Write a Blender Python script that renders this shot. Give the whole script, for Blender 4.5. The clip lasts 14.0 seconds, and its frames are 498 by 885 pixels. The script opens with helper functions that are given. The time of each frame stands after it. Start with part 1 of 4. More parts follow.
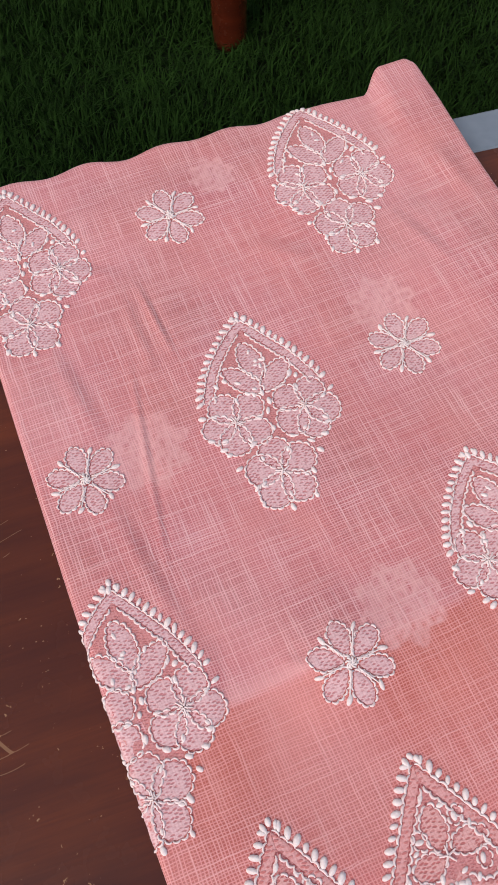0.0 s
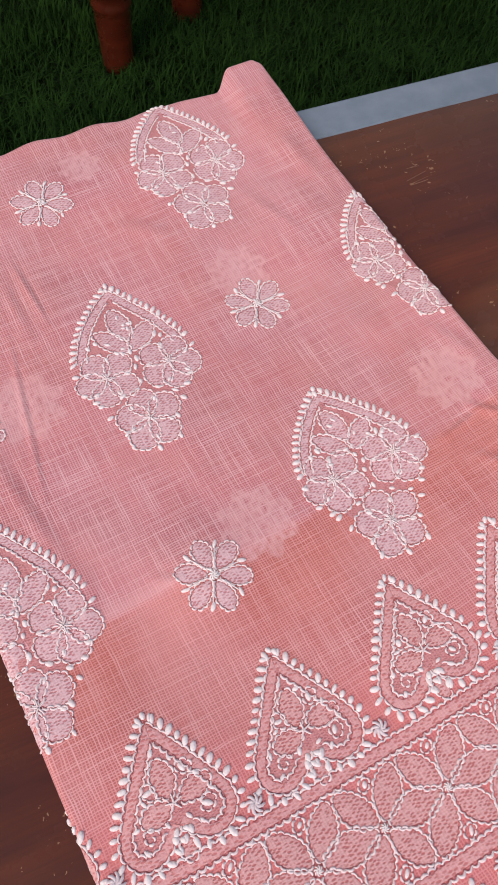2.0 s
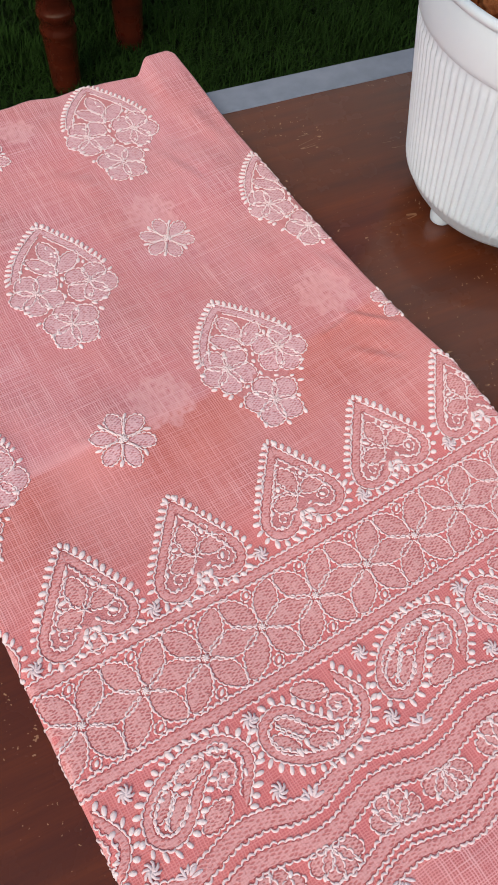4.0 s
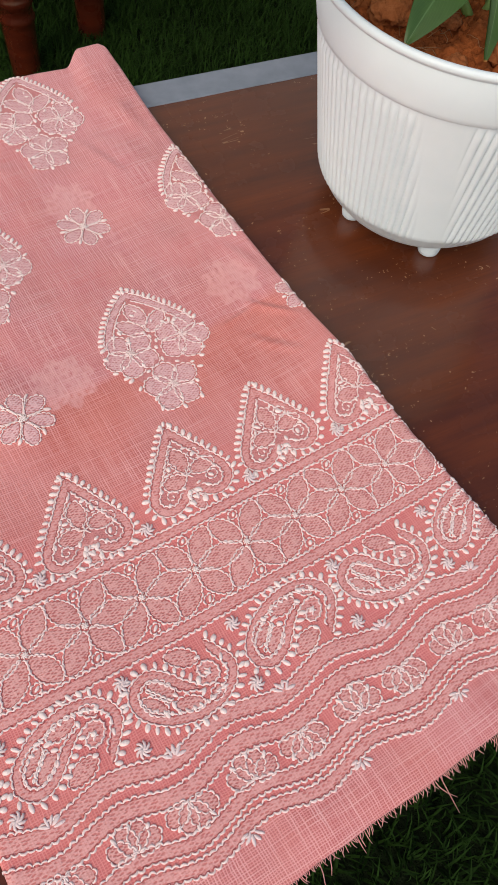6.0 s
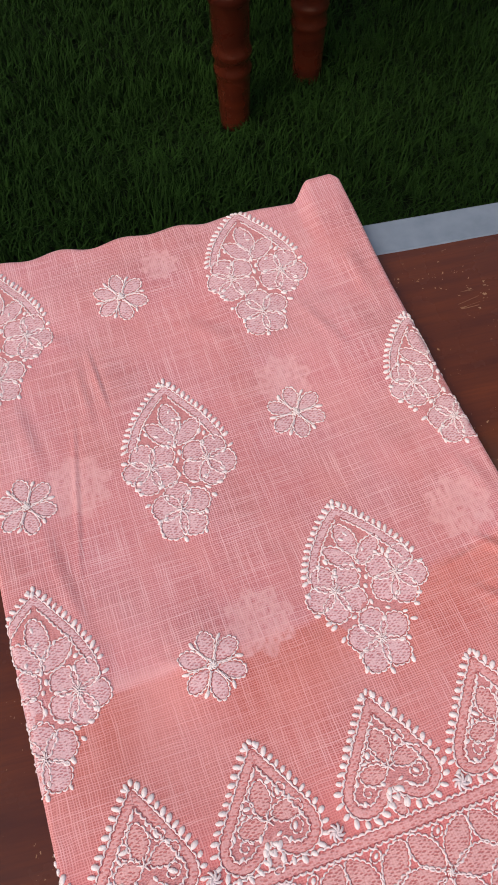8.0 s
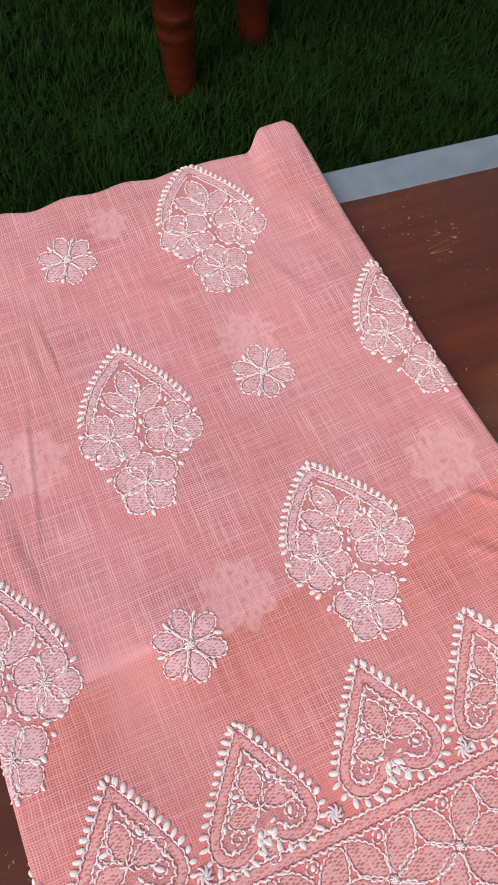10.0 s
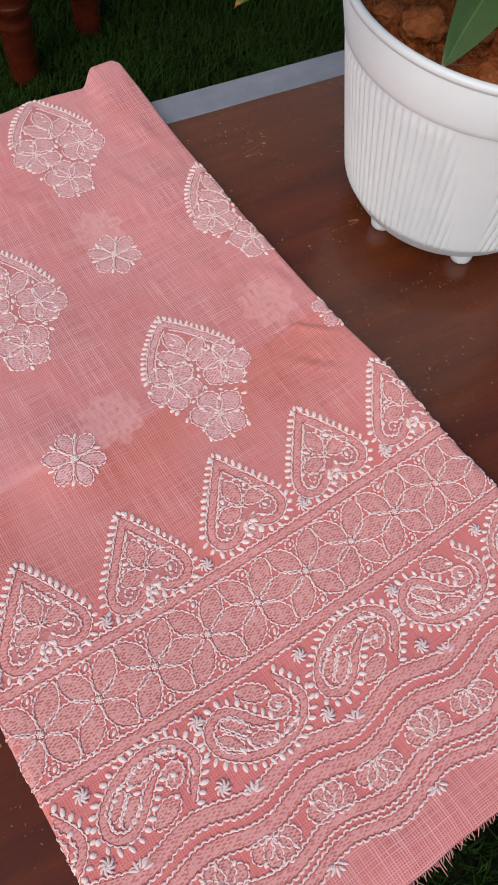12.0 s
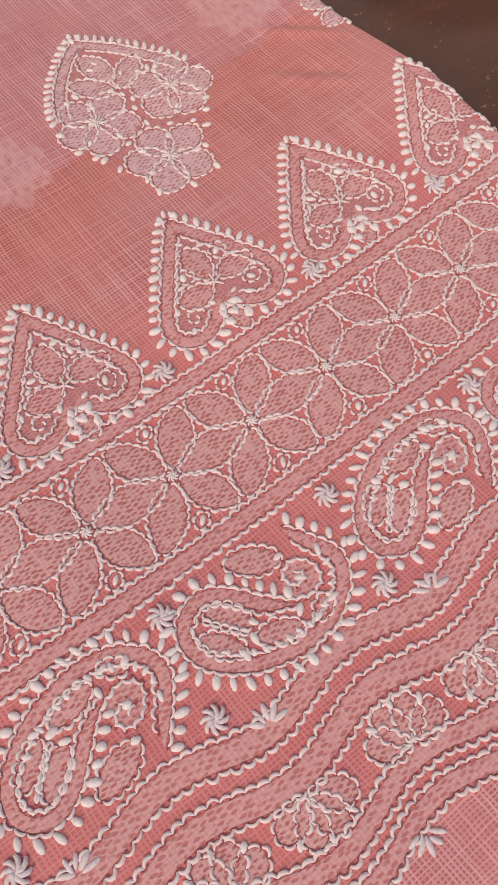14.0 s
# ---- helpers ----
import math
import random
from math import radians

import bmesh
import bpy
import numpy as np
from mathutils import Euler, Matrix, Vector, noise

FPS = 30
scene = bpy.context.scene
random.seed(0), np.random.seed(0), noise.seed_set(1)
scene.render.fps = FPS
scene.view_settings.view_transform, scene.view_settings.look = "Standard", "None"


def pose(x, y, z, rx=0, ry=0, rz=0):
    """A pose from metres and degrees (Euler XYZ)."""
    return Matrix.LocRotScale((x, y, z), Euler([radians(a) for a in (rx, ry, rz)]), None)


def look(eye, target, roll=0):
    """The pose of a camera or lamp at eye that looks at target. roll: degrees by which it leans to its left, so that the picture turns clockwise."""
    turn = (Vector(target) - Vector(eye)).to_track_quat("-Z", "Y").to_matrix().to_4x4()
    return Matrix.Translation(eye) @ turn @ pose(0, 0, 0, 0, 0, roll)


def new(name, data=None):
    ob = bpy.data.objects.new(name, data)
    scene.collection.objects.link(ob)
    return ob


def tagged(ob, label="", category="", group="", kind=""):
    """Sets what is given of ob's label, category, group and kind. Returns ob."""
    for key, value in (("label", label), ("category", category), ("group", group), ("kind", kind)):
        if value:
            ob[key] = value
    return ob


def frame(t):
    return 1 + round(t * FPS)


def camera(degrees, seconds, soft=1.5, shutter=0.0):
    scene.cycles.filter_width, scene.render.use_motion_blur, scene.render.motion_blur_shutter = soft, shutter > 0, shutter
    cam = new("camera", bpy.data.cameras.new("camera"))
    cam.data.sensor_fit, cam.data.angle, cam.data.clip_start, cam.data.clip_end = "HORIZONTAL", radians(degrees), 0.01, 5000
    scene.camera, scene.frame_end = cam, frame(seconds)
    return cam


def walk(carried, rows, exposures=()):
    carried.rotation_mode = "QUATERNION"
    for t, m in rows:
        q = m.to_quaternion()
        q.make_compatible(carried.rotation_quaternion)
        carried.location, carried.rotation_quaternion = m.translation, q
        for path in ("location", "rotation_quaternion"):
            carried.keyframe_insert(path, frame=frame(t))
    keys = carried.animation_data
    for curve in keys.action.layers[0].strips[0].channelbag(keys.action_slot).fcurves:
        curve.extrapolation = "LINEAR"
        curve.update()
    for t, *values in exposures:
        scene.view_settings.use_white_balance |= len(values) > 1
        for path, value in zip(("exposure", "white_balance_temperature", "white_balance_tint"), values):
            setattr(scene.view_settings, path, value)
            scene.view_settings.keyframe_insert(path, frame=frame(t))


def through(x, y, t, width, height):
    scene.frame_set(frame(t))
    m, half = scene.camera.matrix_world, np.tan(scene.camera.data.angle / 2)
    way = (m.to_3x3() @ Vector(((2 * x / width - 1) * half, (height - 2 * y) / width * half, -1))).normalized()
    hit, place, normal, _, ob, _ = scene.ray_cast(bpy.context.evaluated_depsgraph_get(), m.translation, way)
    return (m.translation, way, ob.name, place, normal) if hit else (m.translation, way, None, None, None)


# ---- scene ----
cam = camera(36.49, 14.0, 0.95)
PATH = [
    (0, (-0.0496, -0.0281, 0.3240), (0.1864, 0.7489, -1.5037), -0.96),
    (0.5, (-0.0508, -0.0386, 0.3245), (0.2372, 0.7519, -1.4899), 1.39),
    (1, (-0.0576, -0.0590, 0.3310), (0.2875, 0.7489, -1.4657), 2.91),
    (1.5, (-0.0514, -0.0818, 0.3397), (0.3375, 0.7174, -1.4519), 4.32),
    (2, (-0.0336, -0.0909, 0.3421), (0.3701, 0.7011, -1.4495), 4.29),
    (2.5, (-0.0005, -0.0954, 0.3520), (0.4198, 0.8059, -1.3832), 0.08),
    (3, (-0.0289, -0.1267, 0.3423), (0.5491, 0.8228, -1.3203), 2.90),
    (3.5, (-0.0581, -0.1660, 0.3502), (0.5188, 0.7318, -1.3413), 5.11),
    (4, (-0.0445, -0.2050, 0.3627), (0.4749, 0.6641, -1.3621), 6.40),
    (4.2, (-0.0392, -0.2179, 0.3671), (0.4581, 0.6397, -1.3699), 6.81),
    (6.3, (-0.0014, -0.2401, 0.3888), (0.5356, 0.5977, -1.3461), 9.06),
    (6.5, (-0.0066, -0.2194, 0.4024), (0.5092, 0.6408, -1.3279), 8.18),
    (7, (-0.0165, -0.1464, 0.4375), (0.3268, 0.7385, -1.3230), 2.71),
    (7.5, (-0.0171, -0.1047, 0.4255), (0.2164, 0.7904, -1.3477), 0.17),
    (7.7, (0.0035, -0.0879, 0.4163), (0.1697, 0.8080, -1.3640), -3.24),
    (9.8, (0.0259, -0.0530, 0.3672), (0.1979, 0.7656, -1.4495), -4.91),
    (10, (0.0122, -0.0750, 0.3696), (0.2427, 0.7633, -1.4315), -2.43),
    (10.5, (-0.0106, -0.1172, 0.3836), (0.3037, 0.7174, -1.4066), -0.77),
    (11, (-0.0278, -0.1554, 0.3919), (0.4169, 0.6646, -1.3771), 4.42),
    (11.5, (-0.0226, -0.1883, 0.3943), (0.4765, 0.6158, -1.3676), 5.72),
    (12, (-0.0161, -0.2048, 0.3957), (0.4878, 0.5846, -1.3715), 5.81),
    (12.5, (-0.0118, -0.2100, 0.3942), (0.4865, 0.5656, -1.3807), 5.92),
    (13, (-0.0164, -0.2063, 0.3116), (0.4637, 0.5031, -1.4956), 6.46),
    (13.5, (-0.0069, -0.2067, 0.2359), (0.4322, 0.4806, -1.5903), 2.77),
    (14, (-0.0008, -0.2072, 0.2231), (0.4319, 0.4993, -1.5972), -0.29),
]
# stops, kelvin and tint of the clip's own camera, which drifts a little
LOOKS = [(0.0, 0.30, 7300, 13), (2.0, 0.32, 7150, 13), (3.0, 0.34, 7350, 13), (4.0, 0.28, 7450, 15), (6.5, 0.24, 8000, 13), (7.5, 0.32, 7600, 14),
         (10.0, 0.42, 7300, 11), (11.0, 0.30, 6850, 18), (11.5, 0.20, 7050, 20), (12.0, 0.12, 7700, 19), (12.5, 0.10, 7700, 17), (14.0, 0.01, 8100, 14)]
walk(cam, [(t, look(eye, target, roll)) for t, eye, target, roll in PATH], LOOKS)

# world: open shade under a bright sky, weak sun
world = bpy.data.worlds.new("world")
scene.world = world
world.use_nodes = True
wn = world.node_tree.nodes
sky = wn.new("ShaderNodeTexSky")
sky.sky_type, sky.sun_disc = "NISHITA", False
sky.sun_elevation, sky.sun_rotation = radians(46), radians(232)
wn["Background"].inputs[1].default_value = 0.15
world.node_tree.links.new(sky.outputs[0], wn["Background"].inputs[0])
sun = new("sun", bpy.data.lights.new("sun", "SUN"))
sun.data.energy, sun.data.angle, sun.data.color = 1.35, radians(45), (1.0, 0.95, 0.88)
sun.matrix_world = look((-2.2, -1.7, 2.9), (0, 0, 0))
GROUND = -0.30



# ---- materials ----
def material(name, rough=0.6, metal=0.0, spec=0.5):
    m = bpy.data.materials.new(name)
    m.use_nodes = True
    b = m.node_tree.nodes["Principled BSDF"]
    b.inputs["Roughness"].default_value = rough
    b.inputs["Metallic"].default_value = metal
    b.inputs["Specular IOR Level"].default_value = spec
    return m, m.node_tree.nodes, m.node_tree.links, b


def node(nodes, links, kind, inputs=(), **props):
    n = nodes.new(kind)
    if "operation" in props:
        n.operation = props["operation"]
    if "use_clamp" in props:
        n.use_clamp = props["use_clamp"]
    if "uv_map" in props:
        n.uv_map = props["uv_map"]
    if "layer_name" in props:
        n.layer_name = props["layer_name"]
    if "feature" in props:
        n.feature = props["feature"]
    for key, value in dict(inputs).items():
        if hasattr(value, "is_output"):
            links.new(value, n.inputs[key])
        else:
            n.inputs[key].default_value = value
    return n


def math_node(nodes, links, op, a, b=0.0, clamp=False):
    return node(nodes, links, "ShaderNodeMath", {0: a, 1: b}, operation=op, use_clamp=clamp).outputs[0]


def mix_colour(nodes, links, fac, a, b, blend="MIX"):
    n = nodes.new("ShaderNodeMix")
    n.data_type, n.blend_type = "RGBA", blend
    for key, value in ((0, fac), (6, a), (7, b)):
        if hasattr(value, "is_output"):
            links.new(value, n.inputs[key])
        else:
            n.inputs[key].default_value = value if key == 0 else (*value, 1.0)
    return n.outputs[2]


def noise_fac(nodes, links, vector, scale, detail=3.0, rough=0.55):
    return node(nodes, links, "ShaderNodeTexNoise", {"Vector": vector, "Scale": scale, "Detail": detail, "Roughness": rough}).outputs["Fac"]


def span(nodes, links, value, lo, hi, a=0.0, b=1.0):
    return node(nodes, links, "ShaderNodeMapRange", {0: value, 1: lo, 2: hi, 3: a, 4: b}).outputs[0]


def bump(nodes, links, b, height, strength, distance):
    n = node(nodes, links, "ShaderNodeBump", {"Height": height, "Strength": strength, "Distance": distance})
    links.new(n.outputs[0], b.inputs["Normal"])


def weave_cloth():
    """Loose plain weave of pink cotton: light yarns, darker gaps between, slubs, and lighter patches where a lower layer shows through."""
    m, n, l, b = material("pink_weave", 0.85, spec=0.2)
    uv = node(n, l, "ShaderNodeUVMap", uv_map="weave").outputs[0]
    warp = node(n, l, "ShaderNodeTexNoise", {"Vector": uv, "Scale": 42.0, "Detail": 4.0, "Roughness": 0.6})
    off = node(n, l, "ShaderNodeVectorMath", {0: warp.outputs["Color"], 1: (0.5, 0.5, 0.5)}, operation="SUBTRACT").outputs[0]
    off = node(n, l, "ShaderNodeVectorMath", {0: off, "Scale": 0.0030}, operation="SCALE").outputs[0]
    p = node(n, l, "ShaderNodeVectorMath", {0: uv, 1: off}, operation="ADD").outputs[0]
    sep = node(n, l, "ShaderNodeSeparateXYZ", {0: p})
    yarns = []
    for axis, pitch, stretch in ((0, 0.00134, (740.0, 30.0, 1.0)), (1, 0.00114, (26.0, 870.0, 1.0))):
        s = math_node(n, l, "DIVIDE", sep.outputs[axis], pitch)
        f = math_node(n, l, "FRACT", s)
        f = math_node(n, l, "ABSOLUTE", math_node(n, l, "SUBTRACT", f, 0.5))
        slub = node(n, l, "ShaderNodeMapping", {"Vector": uv, "Scale": stretch}).outputs[0]
        sl = noise_fac(n, l, slub, 1.0, 1.0)
        width = span(n, l, sl, 0.3, 0.75, 0.08, 0.34)
        line = math_node(n, l, "SUBTRACT", width, f)
        pair = math_node(n, l, "FRACT", math_node(n, l, "MULTIPLY", s, 0.5))
        pair = math_node(n, l, "ABSOLUTE", math_node(n, l, "SUBTRACT", pair, 0.5))
        heavy = span(n, l, pair, 0.20, 0.30, 1.0, 0.62)
        yarns.append((math_node(n, l, "MULTIPLY", span(n, l, line, -0.16, 0.16), heavy), sl))
    both = math_node(n, l, "MAXIMUM", yarns[0][0], yarns[1][0])
    cross = math_node(n, l, "MULTIPLY", yarns[0][0], yarns[1][0])
    slubs = math_node(n, l, "MAXIMUM", yarns[0][1], yarns[1][1])
    yarn = mix_colour(n, l, span(n, l, slubs, 0.42, 0.74, 0.0, 0.8), CLOTH_YARN, CLOTH_SLUB)
    yarn = mix_colour(n, l, math_node(n, l, "MULTIPLY", cross, 0.35), yarn, CLOTH_SLUB)
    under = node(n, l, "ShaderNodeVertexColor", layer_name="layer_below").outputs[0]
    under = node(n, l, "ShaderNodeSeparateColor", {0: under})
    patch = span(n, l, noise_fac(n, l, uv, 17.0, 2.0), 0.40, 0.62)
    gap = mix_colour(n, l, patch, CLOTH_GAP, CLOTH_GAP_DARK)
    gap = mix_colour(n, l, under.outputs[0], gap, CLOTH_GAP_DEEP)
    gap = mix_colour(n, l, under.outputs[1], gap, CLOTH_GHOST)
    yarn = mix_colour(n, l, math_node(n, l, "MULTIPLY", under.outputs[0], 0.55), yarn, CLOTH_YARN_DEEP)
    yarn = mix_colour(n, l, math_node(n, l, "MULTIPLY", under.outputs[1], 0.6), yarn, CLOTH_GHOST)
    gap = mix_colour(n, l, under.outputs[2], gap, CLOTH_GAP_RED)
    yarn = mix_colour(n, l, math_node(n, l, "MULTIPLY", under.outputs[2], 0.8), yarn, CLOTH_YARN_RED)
    colour = mix_colour(n, l, both, gap, yarn)
    big = noise_fac(n, l, uv, 22.0, 3.0)
    colour = mix_colour(n, l, span(n, l, big, 0.35, 0.7, 0.0, 0.30), colour, CLOTH_YARN_DEEP)
    rosy = node(n, l, "ShaderNodeMapping", {"Vector": uv, "Scale": (1.0, 0.55, 1.0), "Rotation": (0, 0, 0.6), "Location": (0.31, 0.17, 0)}).outputs[0]
    rosy = span(n, l, noise_fac(n, l, rosy, 13.0, 2.0), 0.44, 0.66, 0.0, 0.26)
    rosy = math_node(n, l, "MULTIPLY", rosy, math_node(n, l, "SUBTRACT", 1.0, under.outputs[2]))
    colour = mix_colour(n, l, rosy, colour, CLOTH_ROSY)
    l.new(colour, b.inputs["Base Color"])
    b.inputs["Sheen Weight"].default_value = 0.15
    height = math_node(n, l, "ADD", both, math_node(n, l, "MULTIPLY", cross, 0.5))
    bump(n, l, b, height, 0.28, 0.0003)
    return m


def thread(name, colour, dark, rough=0.6, scale=900.0):
    m, n, l, b = material(name, rough, spec=0.35)
    pos = node(n, l, "ShaderNodeTexCoord").outputs["Object"]
    f = noise_fac(n, l, pos, scale, 3.0)
    g = noise_fac(n, l, pos, 60.0, 2.0)
    isl = node(n, l, "ShaderNodeNewGeometry").outputs["Random Per Island"]
    c = mix_colour(n, l, span(n, l, f, 0.35, 0.65), dark, colour)
    c = mix_colour(n, l, math_node(n, l, "MULTIPLY", isl, 0.35), c, dark)
    c = mix_colour(n, l, span(n, l, g, 0.4, 0.7, 0.0, 0.25), c, dark)
    l.new(c, b.inputs["Base Color"])
    b.inputs["Sheen Weight"].default_value = 0.2
    bump(n, l, b, f, 0.5, 0.0003)
    return m


def satin(name, colour, dot, spacing, through=0.28):
    """Fill of close stitches with small pin holes, the weave showing faintly through."""
    m, n, l, b = material(name, 0.7, spec=0.3)
    uv = node(n, l, "ShaderNodeUVMap", uv_map="weave").outputs[0]
    jig = node(n, l, "ShaderNodeTexNoise", {"Vector": uv, "Scale": 300.0, "Detail": 1.0})
    off = node(n, l, "ShaderNodeVectorMath", {0: jig.outputs["Color"], "Scale": 0.0011}, operation="SCALE").outputs[0]
    p = node(n, l, "ShaderNodeVectorMath", {0: uv, 1: off}, operation="ADD").outputs[0]
    cell = node(n, l, "ShaderNodeMapping", {"Vector": p, "Scale": (1.0, 2.3, 1.0), "Rotation": (0, 0, 0.75)}).outputs[0]
    vor = node(n, l, "ShaderNodeTexVoronoi", {"Vector": cell, "Scale": 1.0 / spacing, "Randomness": 0.45}).outputs["Distance"]
    hole = span(n, l, vor, 0.27, 0.42, 1.0, 0.0)
    hole = math_node(n, l, "MULTIPLY", hole, span(n, l, noise_fac(n, l, uv, 260.0, 1.0), 0.32, 0.50))
    grain = noise_fac(n, l, node(n, l, "ShaderNodeMapping", {"Vector": uv, "Scale": (1500.0, 260.0, 1.0)}).outputs[0], 1.0, 2.0)
    c = mix_colour(n, l, span(n, l, grain, 0.3, 0.7, 0.0, 0.5), colour, tuple(x * 0.78 for x in colour))
    sep = node(n, l, "ShaderNodeSeparateXYZ", {0: p})
    for axis, pitch in ((0, 0.00134), (1, 0.00114)):
        f = math_node(n, l, "FRACT", math_node(n, l, "DIVIDE", sep.outputs[axis], pitch))
        f = math_node(n, l, "ABSOLUTE", math_node(n, l, "SUBTRACT", f, 0.5))
        c = mix_colour(n, l, span(n, l, f, 0.22, 0.48, 0.0, through), c, dot)
    c = mix_colour(n, l, math_node(n, l, "MULTIPLY", hole, 0.95), c, dot)
    l.new(c, b.inputs["Base Color"])
    b.inputs["Sheen Weight"].default_value = 0.15
    bump(n, l, b, math_node(n, l, "SUBTRACT", math_node(n, l, "MULTIPLY", grain, 0.4), hole), 0.5, 0.0003)
    return m


def lacquered_wood(name, light, dark, rough, worn=0.6, sky_sheen=0.75):
    """Dark stained wood under worn lacquer: streaky grain along x, pale scratches and specks."""
    m, n, l, b = material(name, rough, spec=0.12)
    pos = node(n, l, "ShaderNodeTexCoord").outputs["Object"]
    long = node(n, l, "ShaderNodeMapping", {"Vector": pos, "Scale": (5.0, 45.0, 45.0)}).outputs[0]
    streak = noise_fac(n, l, long, 1.0, 6.0, 0.65)
    fine = noise_fac(n, l, node(n, l, "ShaderNodeMapping", {"Vector": pos, "Scale": (30.0, 700.0, 700.0)}).outputs[0], 1.0, 3.0)
    cloud = noise_fac(n, l, pos, 7.0, 3.0)
    c = mix_colour(n, l, span(n, l, streak, 0.32, 0.68), dark, light)
    c = mix_colour(n, l, span(n, l, fine, 0.45, 0.75, 0.0, 0.45), c, dark)
    c = mix_colour(n, l, span(n, l, cloud, 0.4, 0.7, 0.0, 0.5), c, dark)
    ragged = node(n, l, "ShaderNodeTexNoise", {"Vector": pos, "Scale": 420.0, "Detail": 2.0})
    ragged = node(n, l, "ShaderNodeVectorMath", {0: pos, 1: node(n, l, "ShaderNodeVectorMath", {0: ragged.outputs["Color"], "Scale": 0.006}, operation="SCALE").outputs[0]}, operation="ADD").outputs[0]
    speck = node(n, l, "ShaderNodeTexVoronoi", {"Vector": ragged, "Scale": 230.0, "Randomness": 1.0})
    size = noise_fac(n, l, pos, 26.0, 2.0)
    dot = math_node(n, l, "LESS_THAN", speck.outputs["Distance"], math_node(n, l, "MULTIPLY", span(n, l, size, 0.42, 0.70), 0.22))
    wiggle = node(n, l, "ShaderNodeTexNoise", {"Vector": pos, "Scale": 9.0, "Detail": 2.0})
    scr = node(n, l, "ShaderNodeVectorMath", {0: pos, 1: node(n, l, "ShaderNodeVectorMath", {0: wiggle.outputs["Color"], "Scale": 0.05}, operation="SCALE").outputs[0]}, operation="ADD").outputs[0]
    scr = node(n, l, "ShaderNodeMapping", {"Vector": scr, "Scale": (14.0, 120.0, 1.0), "Rotation": (0, 0, 0.5)}).outputs[0]
    line = node(n, l, "ShaderNodeTexVoronoi", {"Vector": scr, "Scale": 1.0}, feature="DISTANCE_TO_EDGE").outputs["Distance"]
    line = math_node(n, l, "LESS_THAN", line, 0.012)
    line = math_node(n, l, "MULTIPLY", line, math_node(n, l, "GREATER_THAN", noise_fac(n, l, pos, 17.0, 2.0), 0.645))
    wear = math_node(n, l, "MAXIMUM", dot, math_node(n, l, "MULTIPLY", line, 0.6))
    c = mix_colour(n, l, math_node(n, l, "MULTIPLY", wear, worn), c, (0.48, 0.27, 0.13))
    l.new(c, b.inputs["Base Color"])
    b.inputs["Coat Weight"].default_value, b.inputs["Coat Roughness"].default_value = 1.0, 0.13
    b.inputs["Coat IOR"].default_value = 1.42
    # sheen lobe imitates the grey sky reflection at grazing angles
    b.inputs["Sheen Weight"].default_value, b.inputs["Sheen Roughness"].default_value = sky_sheen, 0.35
    b.inputs["Sheen Tint"].default_value = (0.95, 0.90, 0.84, 1.0)
    r = span(n, l, noise_fac(n, l, pos, 30.0, 4.0), 0.3, 0.7, rough * 0.75, rough * 1.5)
    l.new(math_node(n, l, "ADD", r, math_node(n, l, "MULTIPLY", wear, 0.3)), b.inputs["Roughness"])
    bump(n, l, b, math_node(n, l, "ADD", fine, math_node(n, l, "MULTIPLY", streak, 0.6)), 0.12, 0.0006)
    return m


def mottled(name, a, c2, scale, rough, strength=0.2, distance=0.001, spec=0.5, detail=4.0, per_island=0.0):
    m, n, l, b = material(name, rough, spec=spec)
    pos = node(n, l, "ShaderNodeTexCoord").outputs["Object"]
    f = noise_fac(n, l, pos, scale, detail)
    g = noise_fac(n, l, pos, scale * 0.13, 2.0)
    c = mix_colour(n, l, span(n, l, f, 0.3, 0.7), a, c2)
    c = mix_colour(n, l, span(n, l, g, 0.35, 0.7, 0.0, 0.5), c, a)
    if per_island:
        isl = node(n, l, "ShaderNodeNewGeometry").outputs["Random Per Island"]
        c = mix_colour(n, l, math_node(n, l, "MULTIPLY", isl, per_island), c, c2)
    l.new(c, b.inputs["Base Color"])
    bump(n, l, b, f, strength, distance)
    return m


def leaf_green(name, a, c2, vein):
    m, n, l, b = material(name, 0.42, spec=0.35)
    uv = node(n, l, "ShaderNodeUVMap", uv_map="leaf").outputs[0]
    sep = node(n, l, "ShaderNodeSeparateXYZ", {0: uv})
    across = math_node(n, l, "ABSOLUTE", math_node(n, l, "SUBTRACT", sep.outputs[0], 0.5))
    ribs = math_node(n, l, "SUBTRACT", math_node(n, l, "MULTIPLY", sep.outputs[1], 16.0), math_node(n, l, "MULTIPLY", across, 14.0))
    ribs = math_node(n, l, "ABSOLUTE", math_node(n, l, "SUBTRACT", math_node(n, l, "FRACT", ribs), 0.5))
    rib = span(n, l, ribs, 0.0, 0.16, 1.0, 0.0)
    mid = span(n, l, across, 0.006, 0.03, 1.0, 0.0)
    pos = node(n, l, "ShaderNodeTexCoord").outputs["Object"]
    c = mix_colour(n, l, span(n, l, noise_fac(n, l, pos, 40.0), 0.3, 0.7), a, c2)
    c = mix_colour(n, l, math_node(n, l, "MULTIPLY", rib, 0.06), c, vein)
    c = mix_colour(n, l, math_node(n, l, "MULTIPLY", mid, 0.35), c, vein)
    tip = span(n, l, sep.outputs[1], 0.982, 0.995)
    c = mix_colour(n, l, tip, c, (0.45, 0.18, 0.05))
    l.new(c, b.inputs["Base Color"])
    b.inputs["Transmission Weight"].default_value = 0.0
    bump(n, l, b, math_node(n, l, "ADD", rib, mid), 0.07, 0.0010)
    return m


